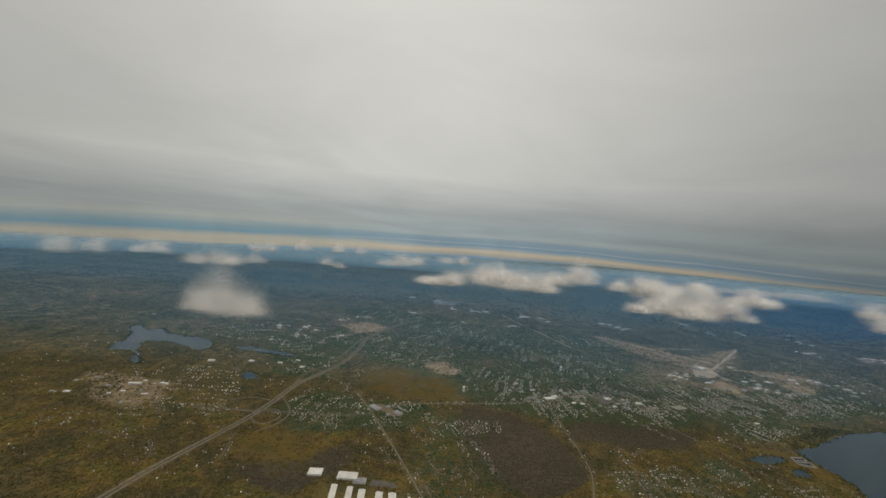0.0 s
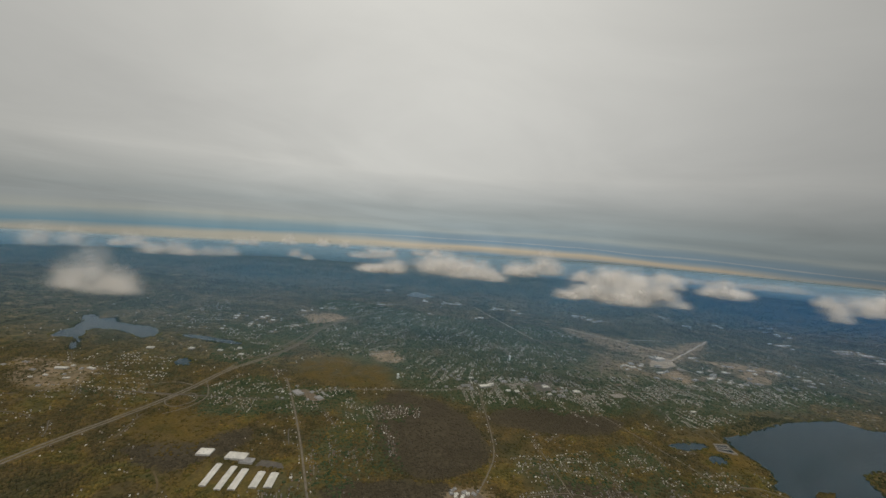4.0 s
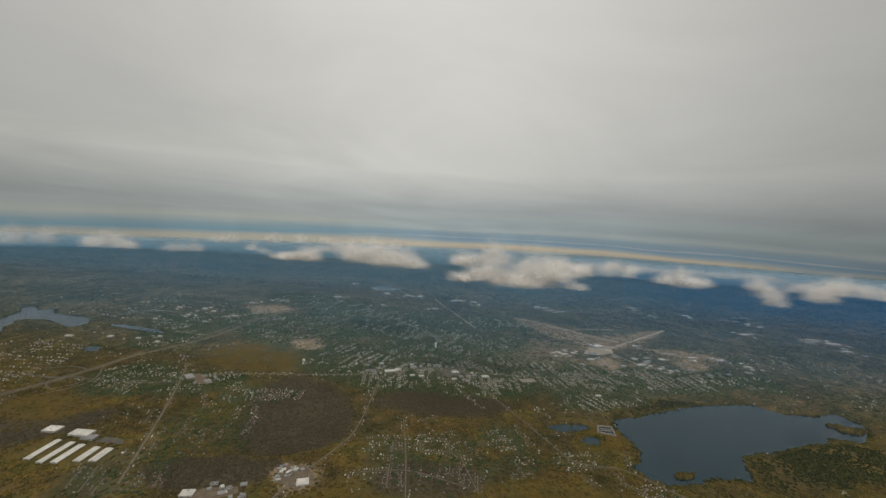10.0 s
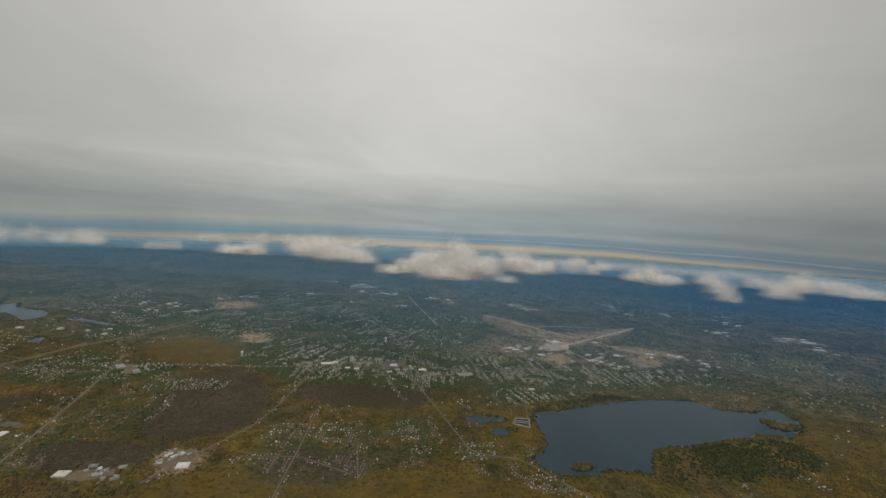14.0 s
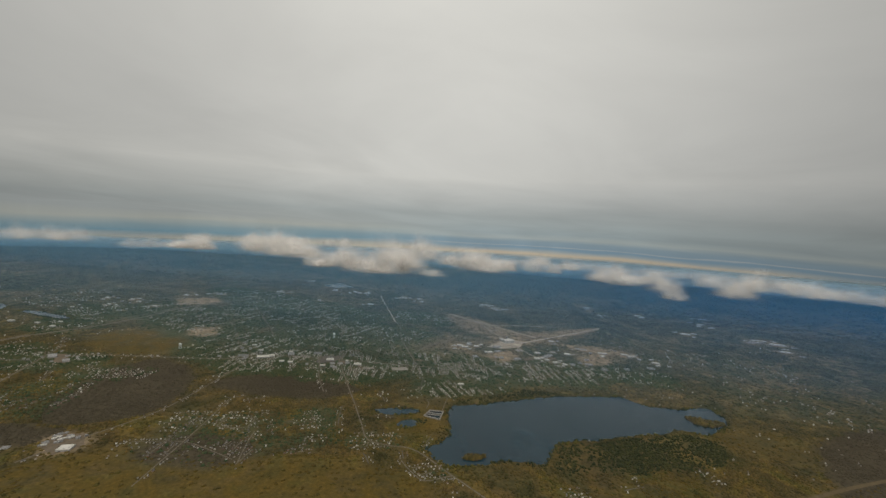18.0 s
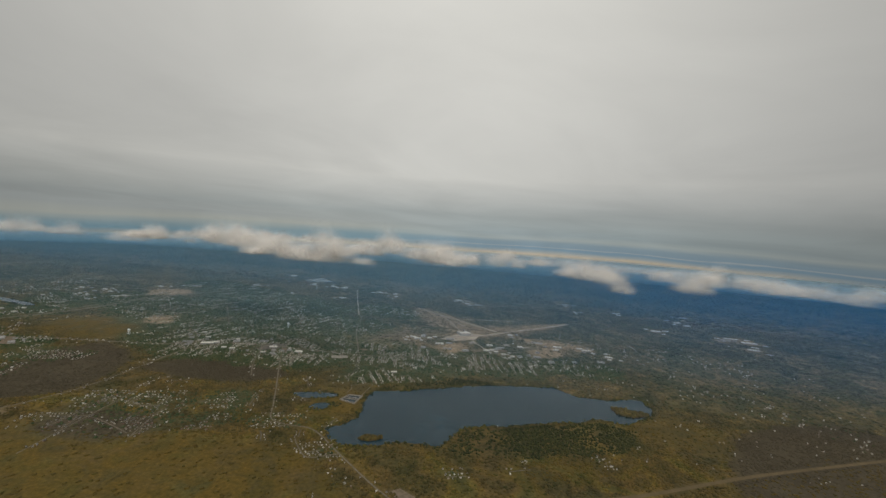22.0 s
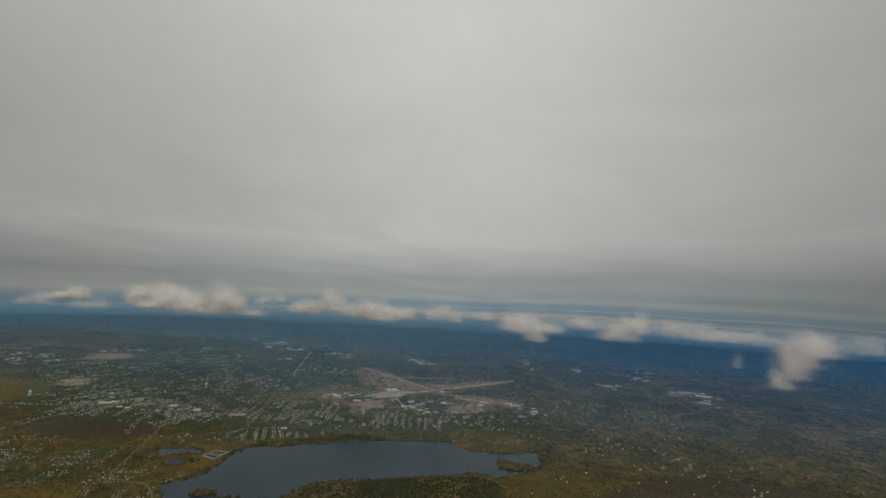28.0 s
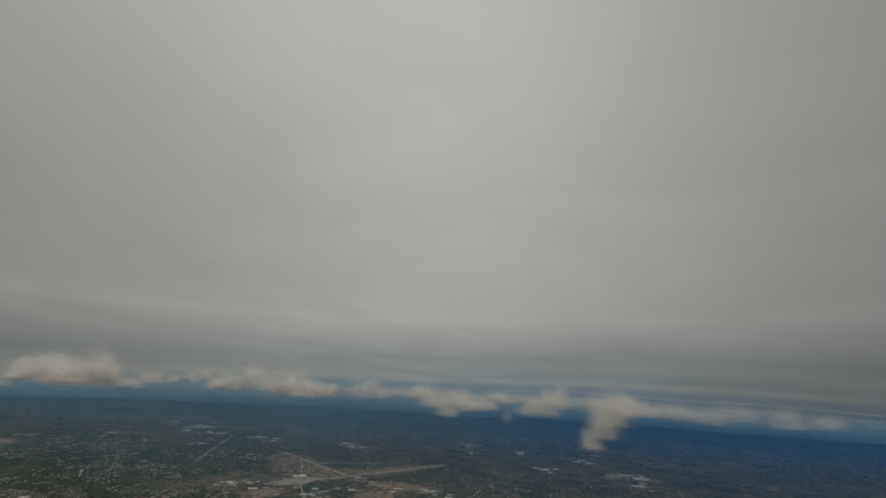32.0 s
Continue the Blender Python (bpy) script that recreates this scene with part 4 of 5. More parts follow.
def water_tower(x, y, s, label):
    """A rounded tank on a fluted column with legs."""
    e = new("water_tower")
    e.matrix_basis = pose(x, y, 0)
    bm = bmesh.new()
    bmesh.ops.create_uvsphere(bm, u_segments=16, v_segments=10, radius=1.0, matrix=Matrix.Translation((0, 0, 6.6 * s)) @ Matrix.Diagonal((2.0 * s, 2.0 * s, 1.7 * s, 1)))
    part("tank", solid("tank", bm, STEEL, True), e, label="white rounded steel tank")
    bm = bmesh.new()
    bmesh.ops.create_cone(bm, cap_ends=True, segments=12, radius1=0.55 * s, radius2=0.40 * s, depth=5.3 * s, matrix=Matrix.Translation((0, 0, 2.6 * s)))
    part("column", solid("column", bm, STEEL), e)
    for k in range(6):
        a = k * math.pi / 3
        bm = bmesh.new()
        foot, head = Vector((2.0 * s * math.cos(a), 2.0 * s * math.sin(a), 0)), Vector((1.6 * s * math.cos(a), 1.6 * s * math.sin(a), 5.8 * s))
        bmesh.ops.create_cone(bm, cap_ends=True, segments=6, radius1=0.12 * s, radius2=0.10 * s, depth=(head - foot).length,
                              matrix=Matrix.Translation((foot + head) / 2) @ (head - foot).to_track_quat("Z", "Y").to_matrix().to_4x4())
        part("leg", solid("leg", bm, STEEL), e)
    claim_disc(x, y, 3)
    return tagged(e, label, "water tower", "water towers")


water_tower(43, 472, 0.85, "white rounded water tower beside a golden meadow")
water_tower(200, 590, 0.95, "white rounded water tower above town trees")


def mast(x, y, h):
    """A slim lattice mast with a foot block and crossbars."""
    e = new("radio_mast")
    e.matrix_basis = pose(x, y, 0)
    bm = bmesh.new()
    for k in range(3):
        a = k * 2 * math.pi / 3
        bmesh.ops.create_cone(bm, cap_ends=True, segments=5, radius1=0.10, radius2=0.05, depth=h, matrix=Matrix.Translation((0.35 * math.cos(a), 0.35 * math.sin(a), h / 2)))
    part("legs", solid("legs", bm, PANEL), e)
    bm = bmesh.new()
    for k in range(1, 10):
        box(bm, -0.42, 0.42, -0.05, 0.05, h * k / 10, h * k / 10 + 0.08)
    part("crossbars", solid("crossbars", bm, PANEL), e)
    return tagged(e, "slim pale lattice mast above the woods", "mast")


mast(84, 940, 20)
mast(640, 720, 14)
mast(407, 239, 6)


# ---- houses along their streets ----
def house_meshes(w, d, h, wall_material, roof_material):
    bm = bmesh.new()
    box(bm, -w / 2, w / 2, -d / 2, d / 2, -0.05, h)
    wall = solid("wall", bm, wall_material)
    r, o = h + d * 0.36, 0.14
    rv = [(-w / 2 - o, -d / 2 - o, h - 0.02), (w / 2 + o, -d / 2 - o, h - 0.02), (w / 2 + o, d / 2 + o, h - 0.02), (-w / 2 - o, d / 2 + o, h - 0.02), (-w / 2 - o, 0, r), (w / 2 + o, 0, r)]
    roof = mesh_of("roof", rv, [(0, 1, 5, 4), (2, 3, 4, 5), (1, 2, 5), (3, 0, 4), (3, 2, 1, 0)], roof_material)
    bm = bmesh.new()
    box(bm, w * 0.22, w * 0.22 + 0.28, -0.14, 0.14, h, r + 0.35)
    return wall, roof, solid("chimney", bm, BRICK)


KINDS = [house_meshes(2.9, 2.1, 1.4, SIDING, SHINGLE), house_meshes(2.4, 2.0, 1.6, SIDING, SHINGLE), house_meshes(3.5, 2.2, 1.1, SIDING, SHINGLE), house_meshes(3.0, 2.3, 1.5, BRICK, SHINGLE)]
BASE = [(-1, -1, 0), (1, -1, 0), (1, 1, 0), (-1, 1, 0), (-1, -1, 1), (1, -1, 1), (1, 1, 1), (-1, 1, 1)]
wall_v, wall_f, roof_v, roof_f, street_v, street_f, lane_v, lane_f = [], [], [], [], [], [], [], []
near_houses = 0
rng = random.Random(5)


def house(x, y, a):
    """A near house as a thing of its own, the far ones joined."""
    global near_houses
    w, d, h = rng.uniform(0.85, 1.45), rng.uniform(0.7, 0.95), rng.uniform(0.6, 1.0)
    if y < 400:
        w, d, h = w * 0.8, d * 0.8, h * 0.8
    if rng.random() < 0.06:
        w, d = w * 1.9, d * 1.5
    if near_houses < 300 and y < 330 and x > -130:
        near_houses += 1
        e = new("house")
        e.matrix_basis = pose(x, y, 0, 0, 0, math.degrees(a)) @ Matrix.Scale(rng.uniform(0.28, 0.44), 4)
        k = rng.choice(KINDS)
        part("wall", k[0], e)
        part("chimney", k[2], part("roof", k[1], e), label="brick chimney")
        tagged(e, "brick house with a dark shingle roof among trees" if k is KINDS[3] else "pale-sided house with a grey shingle roof among trees", "house", "houses along the streets")
    else:
        c, s, o = math.cos(a), math.sin(a), 0.12
        r = h + d * 0.36
        n = len(wall_v)
        wall_v.extend((x + c * u * w / 2 - s * v * d / 2, y + s * u * w / 2 + c * v * d / 2, t * h) for u, v, t in BASE)
        wall_f.extend((n + i, n + j, n + k, n + l) for i, j, k, l in ((0, 1, 5, 4), (1, 2, 6, 5), (2, 3, 7, 6), (3, 0, 4, 7), (4, 5, 6, 7)))
        n = len(roof_v)
        for u, v, t in ((-1, -1, 0), (1, -1, 0), (1, 1, 0), (-1, 1, 0), (-1, 0, 1), (1, 0, 1)):
            p, q = u * (w / 2 + o), v * (d / 2 + o)
            roof_v.append((x + c * p - s * q, y + s * p + c * q, h + 0.01 + t * (r - h)))
        roof_f.extend(((n, n + 1, n + 5, n + 4), (n + 2, n + 3, n + 4, n + 5), (n + 1, n + 2, n + 5), (n + 3, n, n + 4)))
    claim_disc(x, y, 0.5)


for cx, cy, hx, hy, turn, gap in PATCHES:
    a = radians(turn)
    c, s = math.cos(a), math.sin(a)
    rows = max(1, int(2 * hx / (gap * 0.72)))
    for k in range(rows + 1):
        v0 = -hx + 2 * hx * k / max(rows, 1)
        bend, phase = rng.uniform(0.5, 3.5 if cy < 560 else 9.0), rng.uniform(0, 6)
        lo, hi = -hy * rng.uniform(0.6, 1.0), hy * rng.uniform(0.6, 1.0)
        run = []
        for u in np.arange(lo, hi, 4.0):
            v = v0 + bend * math.sin(u * 0.06 + phase)
            x, y = cx + c * u - s * v, cy + s * u + c * v
            if free(x, y) and noise.noise((x * 0.035, y * 0.035, 4.0)) > -0.10:
                run.append((x, y))
            else:
                if len(run) > 3:
                    ribbon(np.array(run), 0.8, 0.075, street_v, street_f)
                run = []
        if len(run) > 3:
            ribbon(np.array(run), 0.8, 0.075, street_v, street_f)
        u = lo
        while u < hi:
            v = v0 + bend * math.sin(u * 0.06 + phase)
            for side in (-1, 1):
                if rng.random() < (0.18 if cx > 700 else 0.34 if cx < -200 else 0.64 if cy < 400 else 0.70 if cy < 560 else 0.34):
                    p, q = u + rng.uniform(-1.3, 1.3), v + side * rng.uniform(1.0, 1.6 if 400 < cy < 560 else 3.4)
                    x, y = cx + c * p - s * q, cy + s * p + c * q
                    if free(x, y) and noise.noise((x * 0.035, y * 0.035, 4.0)) > -0.10:
                        house(x, y, a + rng.choice((0, 0, 0, math.pi / 2)) + rng.uniform(-0.1, 0.1))
            u += rng.uniform(1.5, 2.5)
# houses that front the named streets
for name, share in (("court", 0.6), ("garden_street", 0.4), ("park_street", 0.32), ("spur_street", 0.3), ("lane", 0.6), ("mill_street", 0.2), ("shore_road", 0.13), ("north_south_street", 0.25),
                    ("cross_street", 0.4), ("main_street", 0.62), ("hill_street", 0.3)):
    line = LINES[name]
    for (x, y), (x2, y2) in zip(line, line[1:]):
        b = math.atan2(y2 - y, x2 - x)
        for k in np.arange(0, math.hypot(x2 - x, y2 - y), 2.1):
            for side in (-1, 1):
                if rng.random() < share:
                    q = side * rng.uniform(1.7, 2.9)
                    px, py = x + math.cos(b) * k - math.sin(b) * q, y + math.sin(b) * k + math.cos(b) * q
                    if py < 545 and free(px, py):
                        house(px, py, b + rng.choice((0, 0, math.pi / 2)) + rng.uniform(-0.1, 0.1))
# short crooked lanes with houses on both sides, spread over the nearer suburbs
WILD = [shore(q, 7.0, 6) for q in BARE_WOODS[:3] + EVERGREEN_WOODS]
for _ in range(150):
    x, y, a = rng.uniform(-330, 830), 228 + 232 * rng.random() ** 0.8, rng.choice((1.75, 1.85, 0.25, 0.3)) + rng.uniform(-0.4, 0.4)
    run, length = [], rng.randint(5, 13)
    for _ in range(length):
        one = np.array([x]), np.array([y])
        if not free(x, y) or any(inside(*one, q)[0] for q in WILD) or sample(meadow_soft, *one)[0] > 0.45:
            break
        run.append((x, y))
        a += rng.uniform(-0.14, 0.14)
        x, y = x + 3.6 * math.cos(a), y + 3.6 * math.sin(a)
    if len(run) < 4 or (run[0][0] > 430 and (run[0][1] < 340 or run[0][0] > 600) and rng.random() < 0.8):
        continue
    ribbon(np.array(run), 0.8, 0.075, lane_v, lane_f)
    for (x, y), (x2, y2) in zip(run, run[1:]):
        b = math.atan2(y2 - y, x2 - x)
        for side in (-1, 1):
            if rng.random() < 0.5:
                q = side * rng.uniform(1.4, 3.8)
                px, py = x - math.sin(b) * q, y + math.cos(b) * q
                if free(px, py):
                    house(px, py, b + rng.choice((0, 0, math.pi / 2)) + rng.uniform(-0.2, 0.2))
    for x, y in run:
        claim_disc(x, y, 0.6)
# lone houses between the trees
for _ in range(4200):
    cx, cy = rng.uniform(-500, 1000), 232 + 600 * rng.random() ** 1.7
    one = np.array([cx]), np.array([cy])
    if free(cx, cy) and not (cx > 430 and cy < 340) and noise.noise((cx * 0.03, cy * 0.03, 9.0)) > 0.06 and not any(inside(*one, q)[0] for q in WILD) and sample(meadow_soft, *one)[0] < 0.5:
        house(cx, cy, rng.uniform(0, 3.1))
tagged(new("far_house_walls", mesh_of("far_house_walls", wall_v, wall_f, MIX_WALL)), "many pale-sided houses of the far suburbs", "houses", kind="stuff")
tagged(new("far_house_roofs", mesh_of("far_house_roofs", roof_v, roof_f, MIX_ROOF)), "many grey shingle roofs of the far suburbs", "roofs", kind="stuff")
tagged(new("side_streets", mesh_of("side_streets", street_v, street_f, PALE_ROAD)), "thin pale side streets between rows of houses", "streets", kind="stuff")
tagged(new("garden_lanes", mesh_of("garden_lanes", lane_v, lane_f, ASPHALT)), "narrow grey lanes between garden trees and houses", "streets", kind="stuff")


# ---- woods: crowns by the ten thousand ----
PHI = (1 + 5 ** 0.5) / 2
ICO = np.array([(-1, PHI, 0), (1, PHI, 0), (-1, -PHI, 0), (1, -PHI, 0), (0, -1, PHI), (0, 1, PHI), (0, -1, -PHI), (0, 1, -PHI), (PHI, 0, -1), (PHI, 0, 1), (-PHI, 0, -1), (-PHI, 0, 1)], float)
ICO /= np.linalg.norm(ICO[0])
ICO_F = np.array([(0, 11, 5), (0, 5, 1), (0, 1, 7), (0, 7, 10), (0, 10, 11), (1, 5, 9), (5, 11, 4), (11, 10, 2), (10, 7, 6), (7, 1, 8), (3, 9, 4), (3, 4, 2), (3, 2, 6), (3, 6, 8), (3, 8, 9), (4, 9, 5), (2, 4, 11), (6, 2, 10), (8, 6, 7), (9, 8, 1)])
OCTA = np.array([(1, 0, 0), (0, 1, 0), (-1, 0, 0), (0, -1, 0), (0, 0, 1), (0, 0, -1)], float)
OCTA_F = np.array([(0, 1, 4), (1, 2, 4), (2, 3, 4), (3, 0, 4), (1, 0, 5), (2, 1, 5), (3, 2, 5), (0, 3, 5)])
dice = np.random.RandomState(11)


def crowns(name, x, y, r, tall, material, label, shape=ICO, shape_f=ICO_F):
    """Ragged crowns at the given places, joined."""
    n = len(x)
    m = len(shape)
    jig = dice.uniform(0.70, 1.25, (n, m, 1))
    v = shape[None] * jig
    spin = dice.uniform(0, 6.28, n)
    c, s = np.cos(spin)[:, None], np.sin(spin)[:, None]
    vx, vy = v[:, :, 0] * c - v[:, :, 1] * s, v[:, :, 0] * s + v[:, :, 1] * c
    co = np.stack([x[:, None] + vx * r[:, None], y[:, None] + vy * r[:, None], (tall * 0.04 - fall(x, y))[:, None] + v[:, :, 2] * (tall * 0.92)[:, None]], 2).reshape(-1, 3)
    f = (shape_f[None] + m * np.arange(n)[:, None, None]).reshape(-1, 3)
    me = bpy.data.meshes.new(name)
    me.vertices.add(len(co))
    me.vertices.foreach_set("co", co.ravel())
    me.loops.add(f.size)
    me.loops.foreach_set("vertex_index", f.ravel())
    me.polygons.add(len(f))
    me.polygons.foreach_set("loop_start", np.arange(0, f.size, 3))
    me.update(calc_edges=True)
    me.polygons.foreach_set("use_smooth", [True] * len(me.polygons))
    me.materials.append(material)
    return tagged(new(name, me), label, "woods", kind="stuff")


def scatter(x0, x1, y0, y1, gap):
    xs, ys = np.meshgrid(np.arange(x0, x1, gap), np.arange(y0, y1, gap), indexing="ij")
    xs, ys = xs.ravel() + dice.uniform(-0.5, 0.5, xs.size) * gap, ys.ravel() + dice.uniform(-0.5, 0.5, ys.size) * gap
    ok = (xs > -1.9 * np.maximum(ys, 160) - 20) & (xs < 730 + 1.3 * ys)
    xs, ys = xs[ok], ys[ok]
    ok = (sample(taken, xs, ys) < 0.5) | (ys > 1390)
    return xs[ok], ys[ok]


def drift(x, y, k, seed):
    """Slow waves of density, 0 to 1."""
    v = np.zeros(len(x))
    r = np.random.RandomState(seed)
    for _ in range(7):
        a, f, p = r.uniform(0, 6.28), k * r.uniform(0.5, 2.2), r.uniform(0, 6.28)
        v += np.sin((x * math.cos(a) + y * math.sin(a)) * f + p)
    return np.clip(0.5 + v / 7, 0, 1)


x, y = scatter(-500, 1300, 190, 470, 1.95)
chance = 0.25 + 0.65 * drift(x, y, 0.035, 3) + 0.5 * (drift(x, y, 0.15, 4) - 0.35)
chance *= 1 - 0.88 * np.clip(sample(meadow_soft, x, y), 0, 1)
chance *= 1 - np.clip(sample(earth_soft, x, y), 0, 1)
keep = dice.uniform(0, 1, len(x)) < chance
x, y = x[keep], y[keep]
in_town = sample(town_soft, x, y) > 0.15 + dice.uniform(0, 0.7, len(x))
in_meadow = ~in_town & (sample(meadow_soft, x, y) > 0.1 + dice.uniform(0, 0.6, len(x)))
grove = {}
for key, polys in (("evergreen", EVERGREEN_WOODS), ("bare", BARE_WOODS)):
    hit = np.zeros(len(x), bool)
    for q in polys:
        hit |= inside(x, y, shore(q, 7.0, 6))
    grove[key] = hit & ~in_town & ~in_meadow
other = ~in_town & ~in_meadow & ~grove["evergreen"] & ~grove["bare"]
for name, sel, mat, label in (("evergreen_wood", grove["evergreen"], EVERGREEN, "dark green evergreen wood beside the lake"), ("bare_wood", grove["bare"], BARE, "smooth brown leafless wood"), ("meadow_scrub", in_meadow, SCRUB, "low golden brown scrub in wet meadows"), ("near_woods", other, TREES, "brown and olive leafless woods with golden undergrowth"), ("garden_trees", in_town, TREES_TOWN, "dark green and brown garden trees between houses")):
    crowns(name, x[sel], y[sel], dice.uniform(0.9, 1.9, sel.sum()), dice.uniform(0.5, 1.4, sel.sum()) * (0.3 if mat is SCRUB else 0.28 if mat is BARE else 1.4 if mat is EVERGREEN else 1.0), mat, label, OCTA, OCTA_F)
x, y = scatter(-1500, 1750, 470, 1050, 4.4)
chance = (0.35 + 0.75 * drift(x, y, 0.018, 8)) * (1 - 0.9 * np.clip(sample(earth_soft, x, y), 0, 1)) * (1 - np.clip(1.3 * sample(meadow_soft, x, y), 0, 1))
keep = dice.uniform(0, 1, len(x)) < chance
x, y = x[keep], y[keep]
in_town = sample(town_soft, x, y) > 0.15 + dice.uniform(0, 0.7, len(x))
for name, sel, mat, label in (("far_woods", ~in_town, TREES_FAR, "grey-brown and olive far woods"), ("far_garden_trees", in_town, TREES_TOWN, "dark green garden trees of the far suburbs")):
    crowns(name, x[sel], y[sel], dice.uniform(1.6, 3.0, sel.sum()), dice.uniform(0.7, 1.4, sel.sum()), mat, label, OCTA, OCTA_F)
x, y = scatter(-2600, 3600, 1050, 2400, 15.0)
keep = dice.uniform(0, 1, len(x)) < 0.15 + 0.95 * drift(x, y, 0.010, 5)
crowns("distant_woods", x[keep], y[keep], dice.uniform(3.5, 8.0, keep.sum()), dice.uniform(1.5, 3.2, keep.sum()), TREES_FAR, "grey-brown and olive distant woods")
# woods under and behind the way
x, y = scatter(-500, 1300, -170, 190, 3.6)
keep = dice.uniform(0, 1, len(x)) < 0.35 + 0.7 * drift(x, y, 0.03, 6)
crowns("south_woods", x[keep], y[keep], dice.uniform(1.4, 2.6, keep.sum()), dice.uniform(0.6, 1.5, keep.sum()), TREES, "brown and olive leafless woods", OCTA, OCTA_F)
# ragged fringes along the shores
fx, fy = [], []
for q in (LAKE, WEST_LAKE, COVE, COVE_B, REACH, POND):
    mid = q.mean(0)
    for px, py in q:
        lush = noise.noise((px * 0.05, py * 0.05, 2.0))
        for _ in range(dice.randint(1, 6) if lush > -0.15 else dice.randint(0, 2)):
            away = Vector((px - mid[0], py - mid[1])).normalized() * dice.uniform(-1.6, 3.4)
            fx.append(px + away.x + dice.uniform(-2, 2))
            fy.append(py + away.y + dice.uniform(-2, 2))
fx, fy = np.array(fx), np.array(fy)
pick = drift(fx, fy, 0.05, 12) > 0.5
for sel, mat, label in ((pick, SCRUB_GREEN, "olive bushes and reeds along the shore"), (~pick, EVERGREEN, "dark trees fringing the shore")):
    crowns("shore_trees", fx[sel], fy[sel], dice.uniform(0.8, 1.9, sel.sum()), dice.uniform(0.6, 1.9, sel.sum()), mat, label, OCTA, OCTA_F)
# the wooded island and islet
for q in (ISLAND, ISLET):
    x, y = dice.uniform(q[:, 0].min(), q[:, 0].max(), 120), dice.uniform(q[:, 1].min(), q[:, 1].max(), 120)
    ok = inside(x, y, q)
    crowns("island_trees", x[ok], y[ok], dice.uniform(0.9, 1.7, ok.sum()), dice.uniform(1.8, 3.2, ok.sum()), TREES, "olive trees on a lake island")


# ---- cumulus clouds below the deck ----
def ball(level):
    bm = bmesh.new()
    bmesh.ops.create_icosphere(bm, subdivisions=level, radius=1.0)
    bm.verts.ensure_lookup_table()
    v, f = np.array([p.co[:] for p in bm.verts]), np.array([[q.index for q in p.verts] for p in bm.faces])
    bm.free()
    return v, f


PUFFS = {3: ball(3), 4: ball(4)}
# nested skins of one heap, from the dense heart to the torn rim: size and cover
SKINS = ((0.50, 0.9), (0.62, 0.8), (0.72, 0.66), (0.81, 0.52), (0.90, 0.38), (0.99, 0.26), (1.09, 0.15), (1.20, 0.08), (1.33, 0.035))


def cloud(y, lobes, body=1.0, deep=0.7, label="soft white flat-based cumulus cloud below an overcast"):
    """Billowing flat-based heaps (x, base height, width, height) at a distance y, thinning out to torn rims."""
    cx, cz = lobes[0][0], lobes[0][1]
    r = np.random.RandomState(int(abs(cx) * 3 + y))
    whole = new("cloud")
    whole.matrix_basis = pose(cx, y, cz)
    for x, z, w, h in lobes:
        w, h = w * 0.92, h * 0.94
        vs, fs, th, n = [], [], [], 0
        sway, back, spin = Vector(r.uniform(-9, 9, 3)), r.uniform(-0.25, 0.25) * w, r.uniform(0, 6.28)
        v0, f0 = PUFFS[4 if w > 22 else 3]
        c, q = math.cos(spin), math.sin(spin)
        v0 = np.stack([v0[:, 0] * c - v0[:, 1] * q, v0[:, 0] * q + v0[:, 1] * c, v0[:, 2]], 1)
        size = 0.5 * min(w, 1.4 * h)
        reach = np.array([w / 2, deep * w / 2, h])
        for scale, cover_share in SKINS:
            bump, slip = np.empty(len(v0)), Vector((1.1 * scale, -0.7 * scale, 0.9 * scale))
            for i, p in enumerate(v0):
                g = Vector((p[0] * reach[0], p[1] * reach[1], p[2] * reach[2])) / max(size, 1e-3)
                bump[i] = (0.36 * noise.noise(g * 0.75 + sway) + 0.30 * (0.5 - abs(noise.noise(g * 1.3 + sway * 2 + slip * 0.5))) + 0.19 * (0.4 - abs(noise.noise(g * 2.8 + sway + slip)))
                           + 0.07 * noise.noise(g * 5.5 + sway * 3 + slip * 2))
            k = scale * (0.92 + bump * (1.0 if scale < 0.9 else 1.35))
            p = v0 * k[:, None] * reach
            low = p[:, 2] < 0
            p[low, 2] *= 0.16 + 0.10 * np.abs(bump[low])
            p += np.array([x - cx, back, z - cz + 0.08 * h])
            vs.append(p)
            fs.append(f0 + n)
            n += len(p)
            # denser above than at the ragged base
            th.append(cover_share * body * np.clip((v0[:, 2] + 1.0) / 1.3, 0.35, 1.0))
        me = mesh_of("puff", np.concatenate(vs).tolist(), np.concatenate(fs).tolist(), CLOUD, True)
        me.attributes.new("thick", "FLOAT", "POINT").data.foreach_set("value", np.concatenate(th).astype(np.float32))
        tagged(part("puff", me, whole), kind="stuff")
    return tagged(whole, label, "cloud", "scattered cumulus clouds")


FAINT = "faint torn scrap of cumulus cloud in the haze"
# the loose cloud that the way passes first
cloud(251, [(-144, 126, 42, 26), (-156, 127, 24, 13), (-126, 125, 30, 13), (-138, 123, 38, 8)], 0.42)
# the low chain, its tail curling up to the east
cloud(440, [(314, 125, 52, 27), (231, 126, 36, 8), (256, 128, 44, 17), (284, 125, 54, 17), (334, 134, 34, 16)])
cloud(447, [(357, 126, 34, 7)], 0.35, label=FAINT)
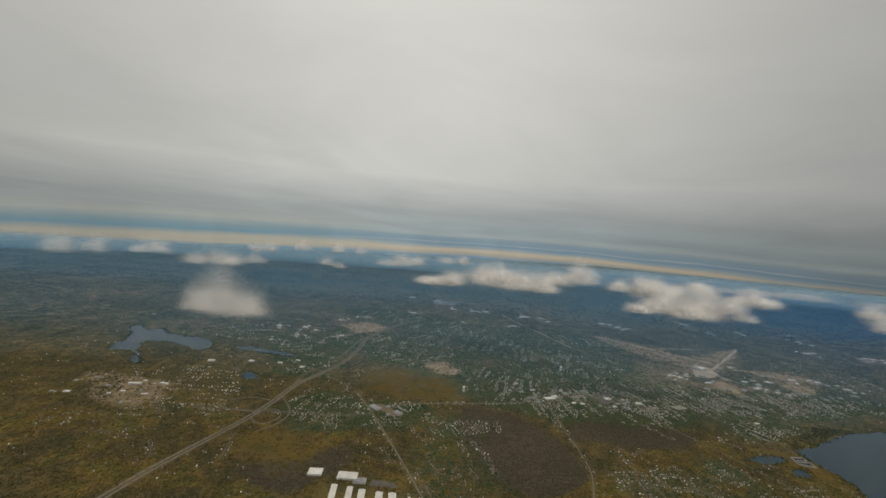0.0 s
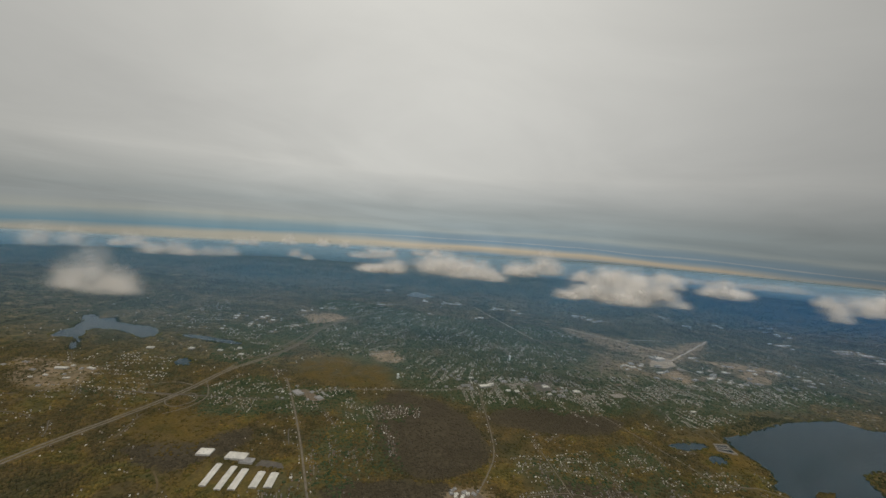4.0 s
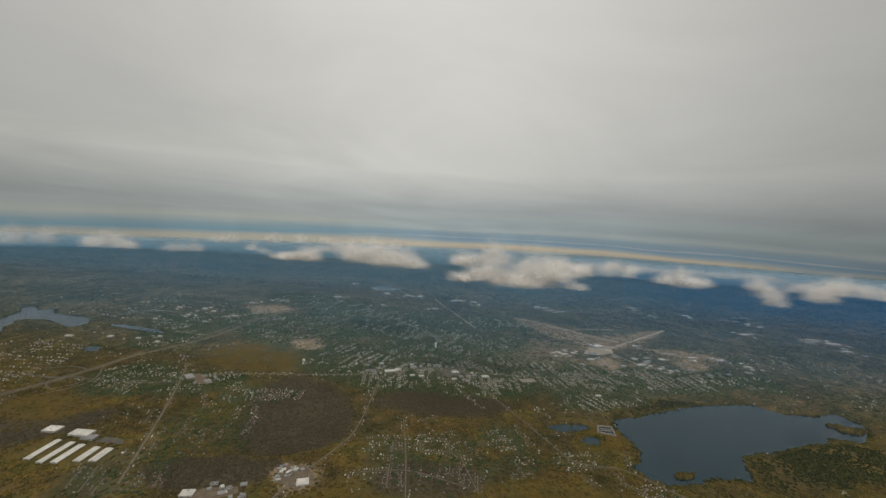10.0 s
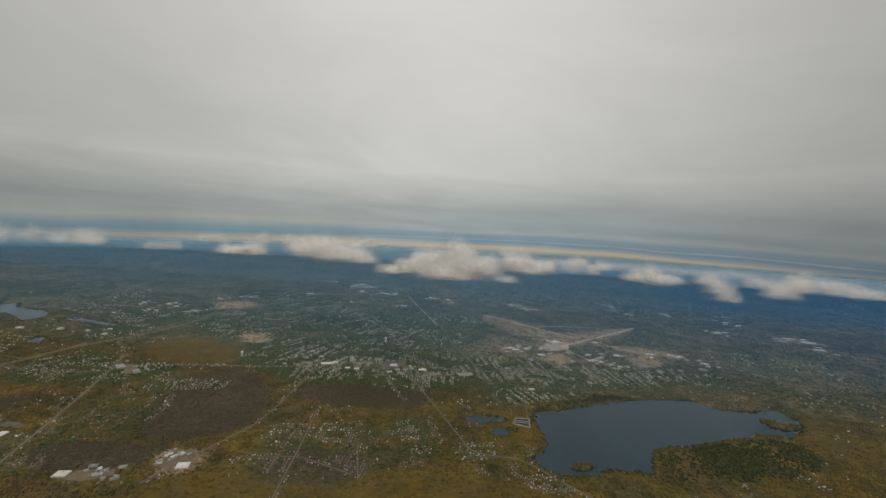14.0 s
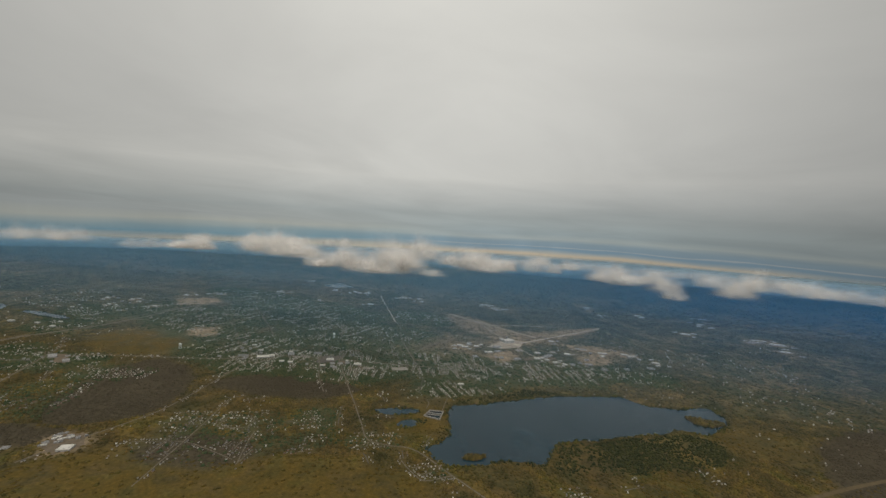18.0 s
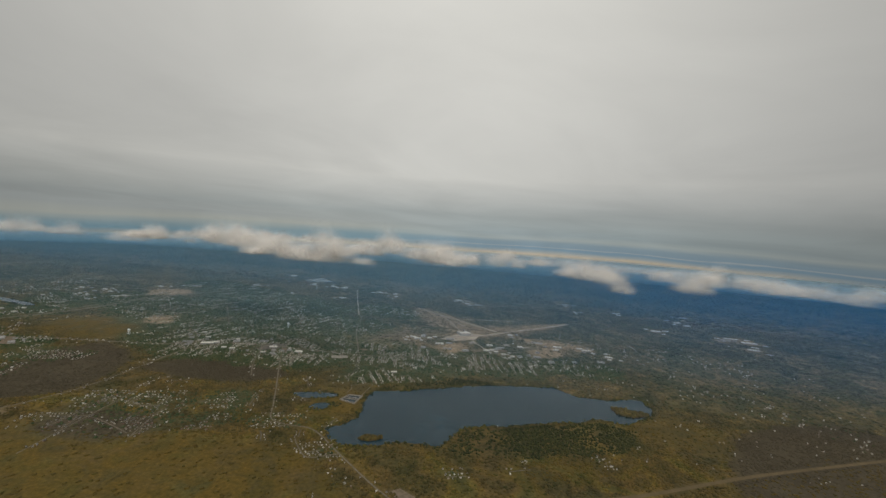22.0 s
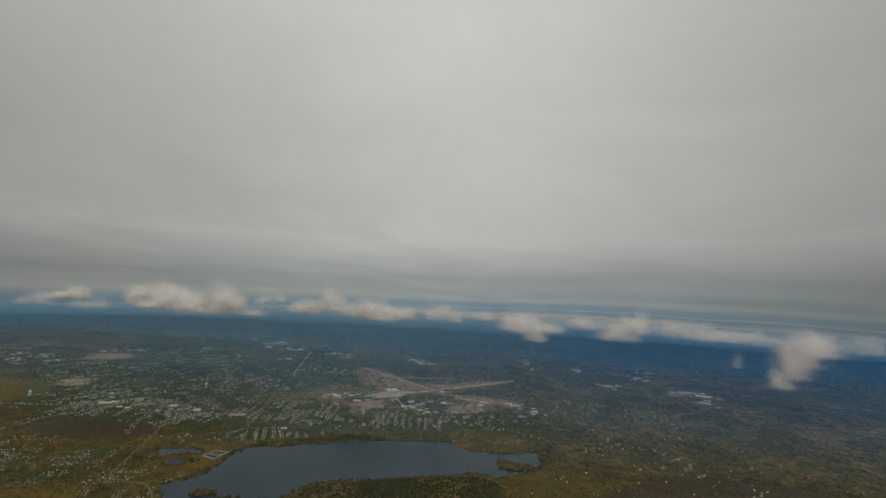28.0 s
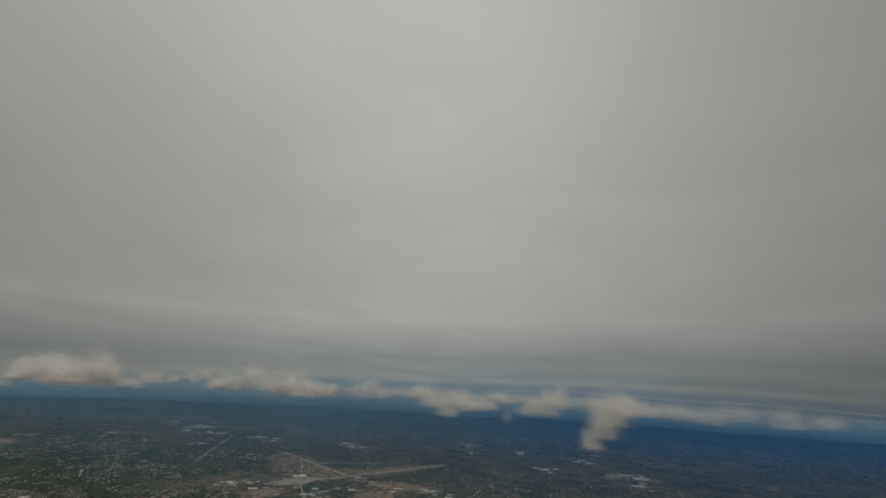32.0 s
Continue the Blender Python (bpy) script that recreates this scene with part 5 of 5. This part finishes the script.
# the broad block and the cloud behind its tail
cloud(590, [(89, 121, 76, 29), (62, 125, 46, 20), (124, 120, 84, 26), (158, 121, 52, 13)], 0.85)
cloud(800, [(295, 119, 80, 34), (249, 111, 74, 23), (225, 111, 44, 14)], 0.9)
cloud(530, [(17, 125, 36, 16), (-12, 123, 42, 8), (2, 123, 56, 9)], 0.8)
# the humps beyond the chain
cloud(760, [(402, 112, 74, 32), (360, 115, 50, 20), (432, 112, 82, 31), (468, 115, 48, 18)], 0.95)
cloud(800, [(537, 130, 42, 16)], 0.45, label=FAINT)
cloud(790, [(520, 116, 60, 26), (560, 116, 40, 14)], 0.4, label=FAINT)
# flat clouds to the east
cloud(870, [(705, 101, 90, 28), (673, 104, 52, 18), (748, 103, 66, 18)], 0.9)
cloud(900, [(613, 117, 58, 17)], 0.5, label=FAINT)
cloud(590, [(675, 120, 50, 20), (658, 129, 36, 14), (692, 108, 34, 12)], 0.5)
cloud(676, [(842, 113, 50, 32), (819, 112, 42, 24), (862, 124, 46, 26)], 0.55)
cloud(650, [(768, 127, 56, 14)], 0.4, label=FAINT)
cloud(740, [(973, 118, 70, 24), (936, 122, 60, 22), (1012, 119, 64, 15)], 0.40)
cloud(745, [(1061, 117, 84, 18), (1118, 113, 64, 22)], 0.26)
cloud(800, [(1190, 119, 70, 20), (1262, 112, 80, 26), (1330, 116, 60, 18)], 0.26)
# thin veils that close the bank in the east
cloud(1000, [(700, 112, 190, 17), (560, 114, 150, 14)], 0.2, 0.4, FAINT)
cloud(1040, [(1020, 111, 220, 18), (870, 112, 180, 15), (1190, 110, 200, 16)], 0.2, 0.4, FAINT)
# far small ones along the western skyline
cloud(660, [(-384, 103, 60, 23), (-418, 102, 52, 17), (-366, 103, 46, 11)], 0.36)
cloud(1000, [(-97, 102, 76, 28), (-135, 99, 76, 13), (-60, 109, 46, 20)], 0.45)
cloud(1010, [(57, 121, 46, 18), (12, 119, 46, 14)], 0.45)
cloud(1400, [(-623, 72, 56, 25), (-674, 69, 64, 20)], 0.42)
cloud(1700, [(-617, 68, 84, 30)], 0.5)
cloud(1500, [(-407, 86, 60, 26)], 0.5)
cloud(1510, [(-319, 88, 44, 21)], 0.42)
cloud(900, [(-266, 96, 42, 16), (-238, 91, 36, 11)], 0.35, label=FAINT)
cloud(1100, [(-812, 62, 84, 32), (-861, 58, 60, 19)], 0.45, label=FAINT)
cloud(1000, [(-996, 50, 90, 40), (-908, 58, 76, 34)], 0.4, label=FAINT)
cloud(1005, [(-486, 71, 66, 22), (-530, 68, 82, 18)], 0.35, label=FAINT)
# the slanting shred at the end of the way
cloud(270, [(804, 134, 25, 13), (810, 140, 26, 13), (797, 128, 20, 12), (791, 122, 13, 9)], 0.55, label="slanting torn shred of pale cloud below the bank")
cloud(215, [(740, 137, 6, 6)], 0.16, label=FAINT)



# ---- tinted sheets that imitate haze over the far woods ----
def haze_sheet(y, wave, material=None, x0=-6500, x1=7500):
    """A long upright tinted sheet, added to imitate haze over what lies behind."""
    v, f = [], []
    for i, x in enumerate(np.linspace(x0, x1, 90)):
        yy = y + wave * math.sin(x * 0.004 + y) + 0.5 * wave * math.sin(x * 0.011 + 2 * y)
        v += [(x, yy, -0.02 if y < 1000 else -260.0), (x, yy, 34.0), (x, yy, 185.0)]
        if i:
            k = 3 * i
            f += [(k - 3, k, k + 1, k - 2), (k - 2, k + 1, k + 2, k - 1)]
    return tagged(new("haze", mesh_of("haze", v, f, material or HAZE)), "upright tinted sheet imitating haze over far woods", "haze", kind="structure")


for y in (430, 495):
    haze_sheet(y, y * 0.02, WEST_HAZE)
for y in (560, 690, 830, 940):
    haze_sheet(y, y * 0.02, MID_HAZE)
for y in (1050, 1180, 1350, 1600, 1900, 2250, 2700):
    haze_sheet(y, y * 0.02)
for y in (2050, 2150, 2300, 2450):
    haze_sheet(y, 40, PALE_HAZE)
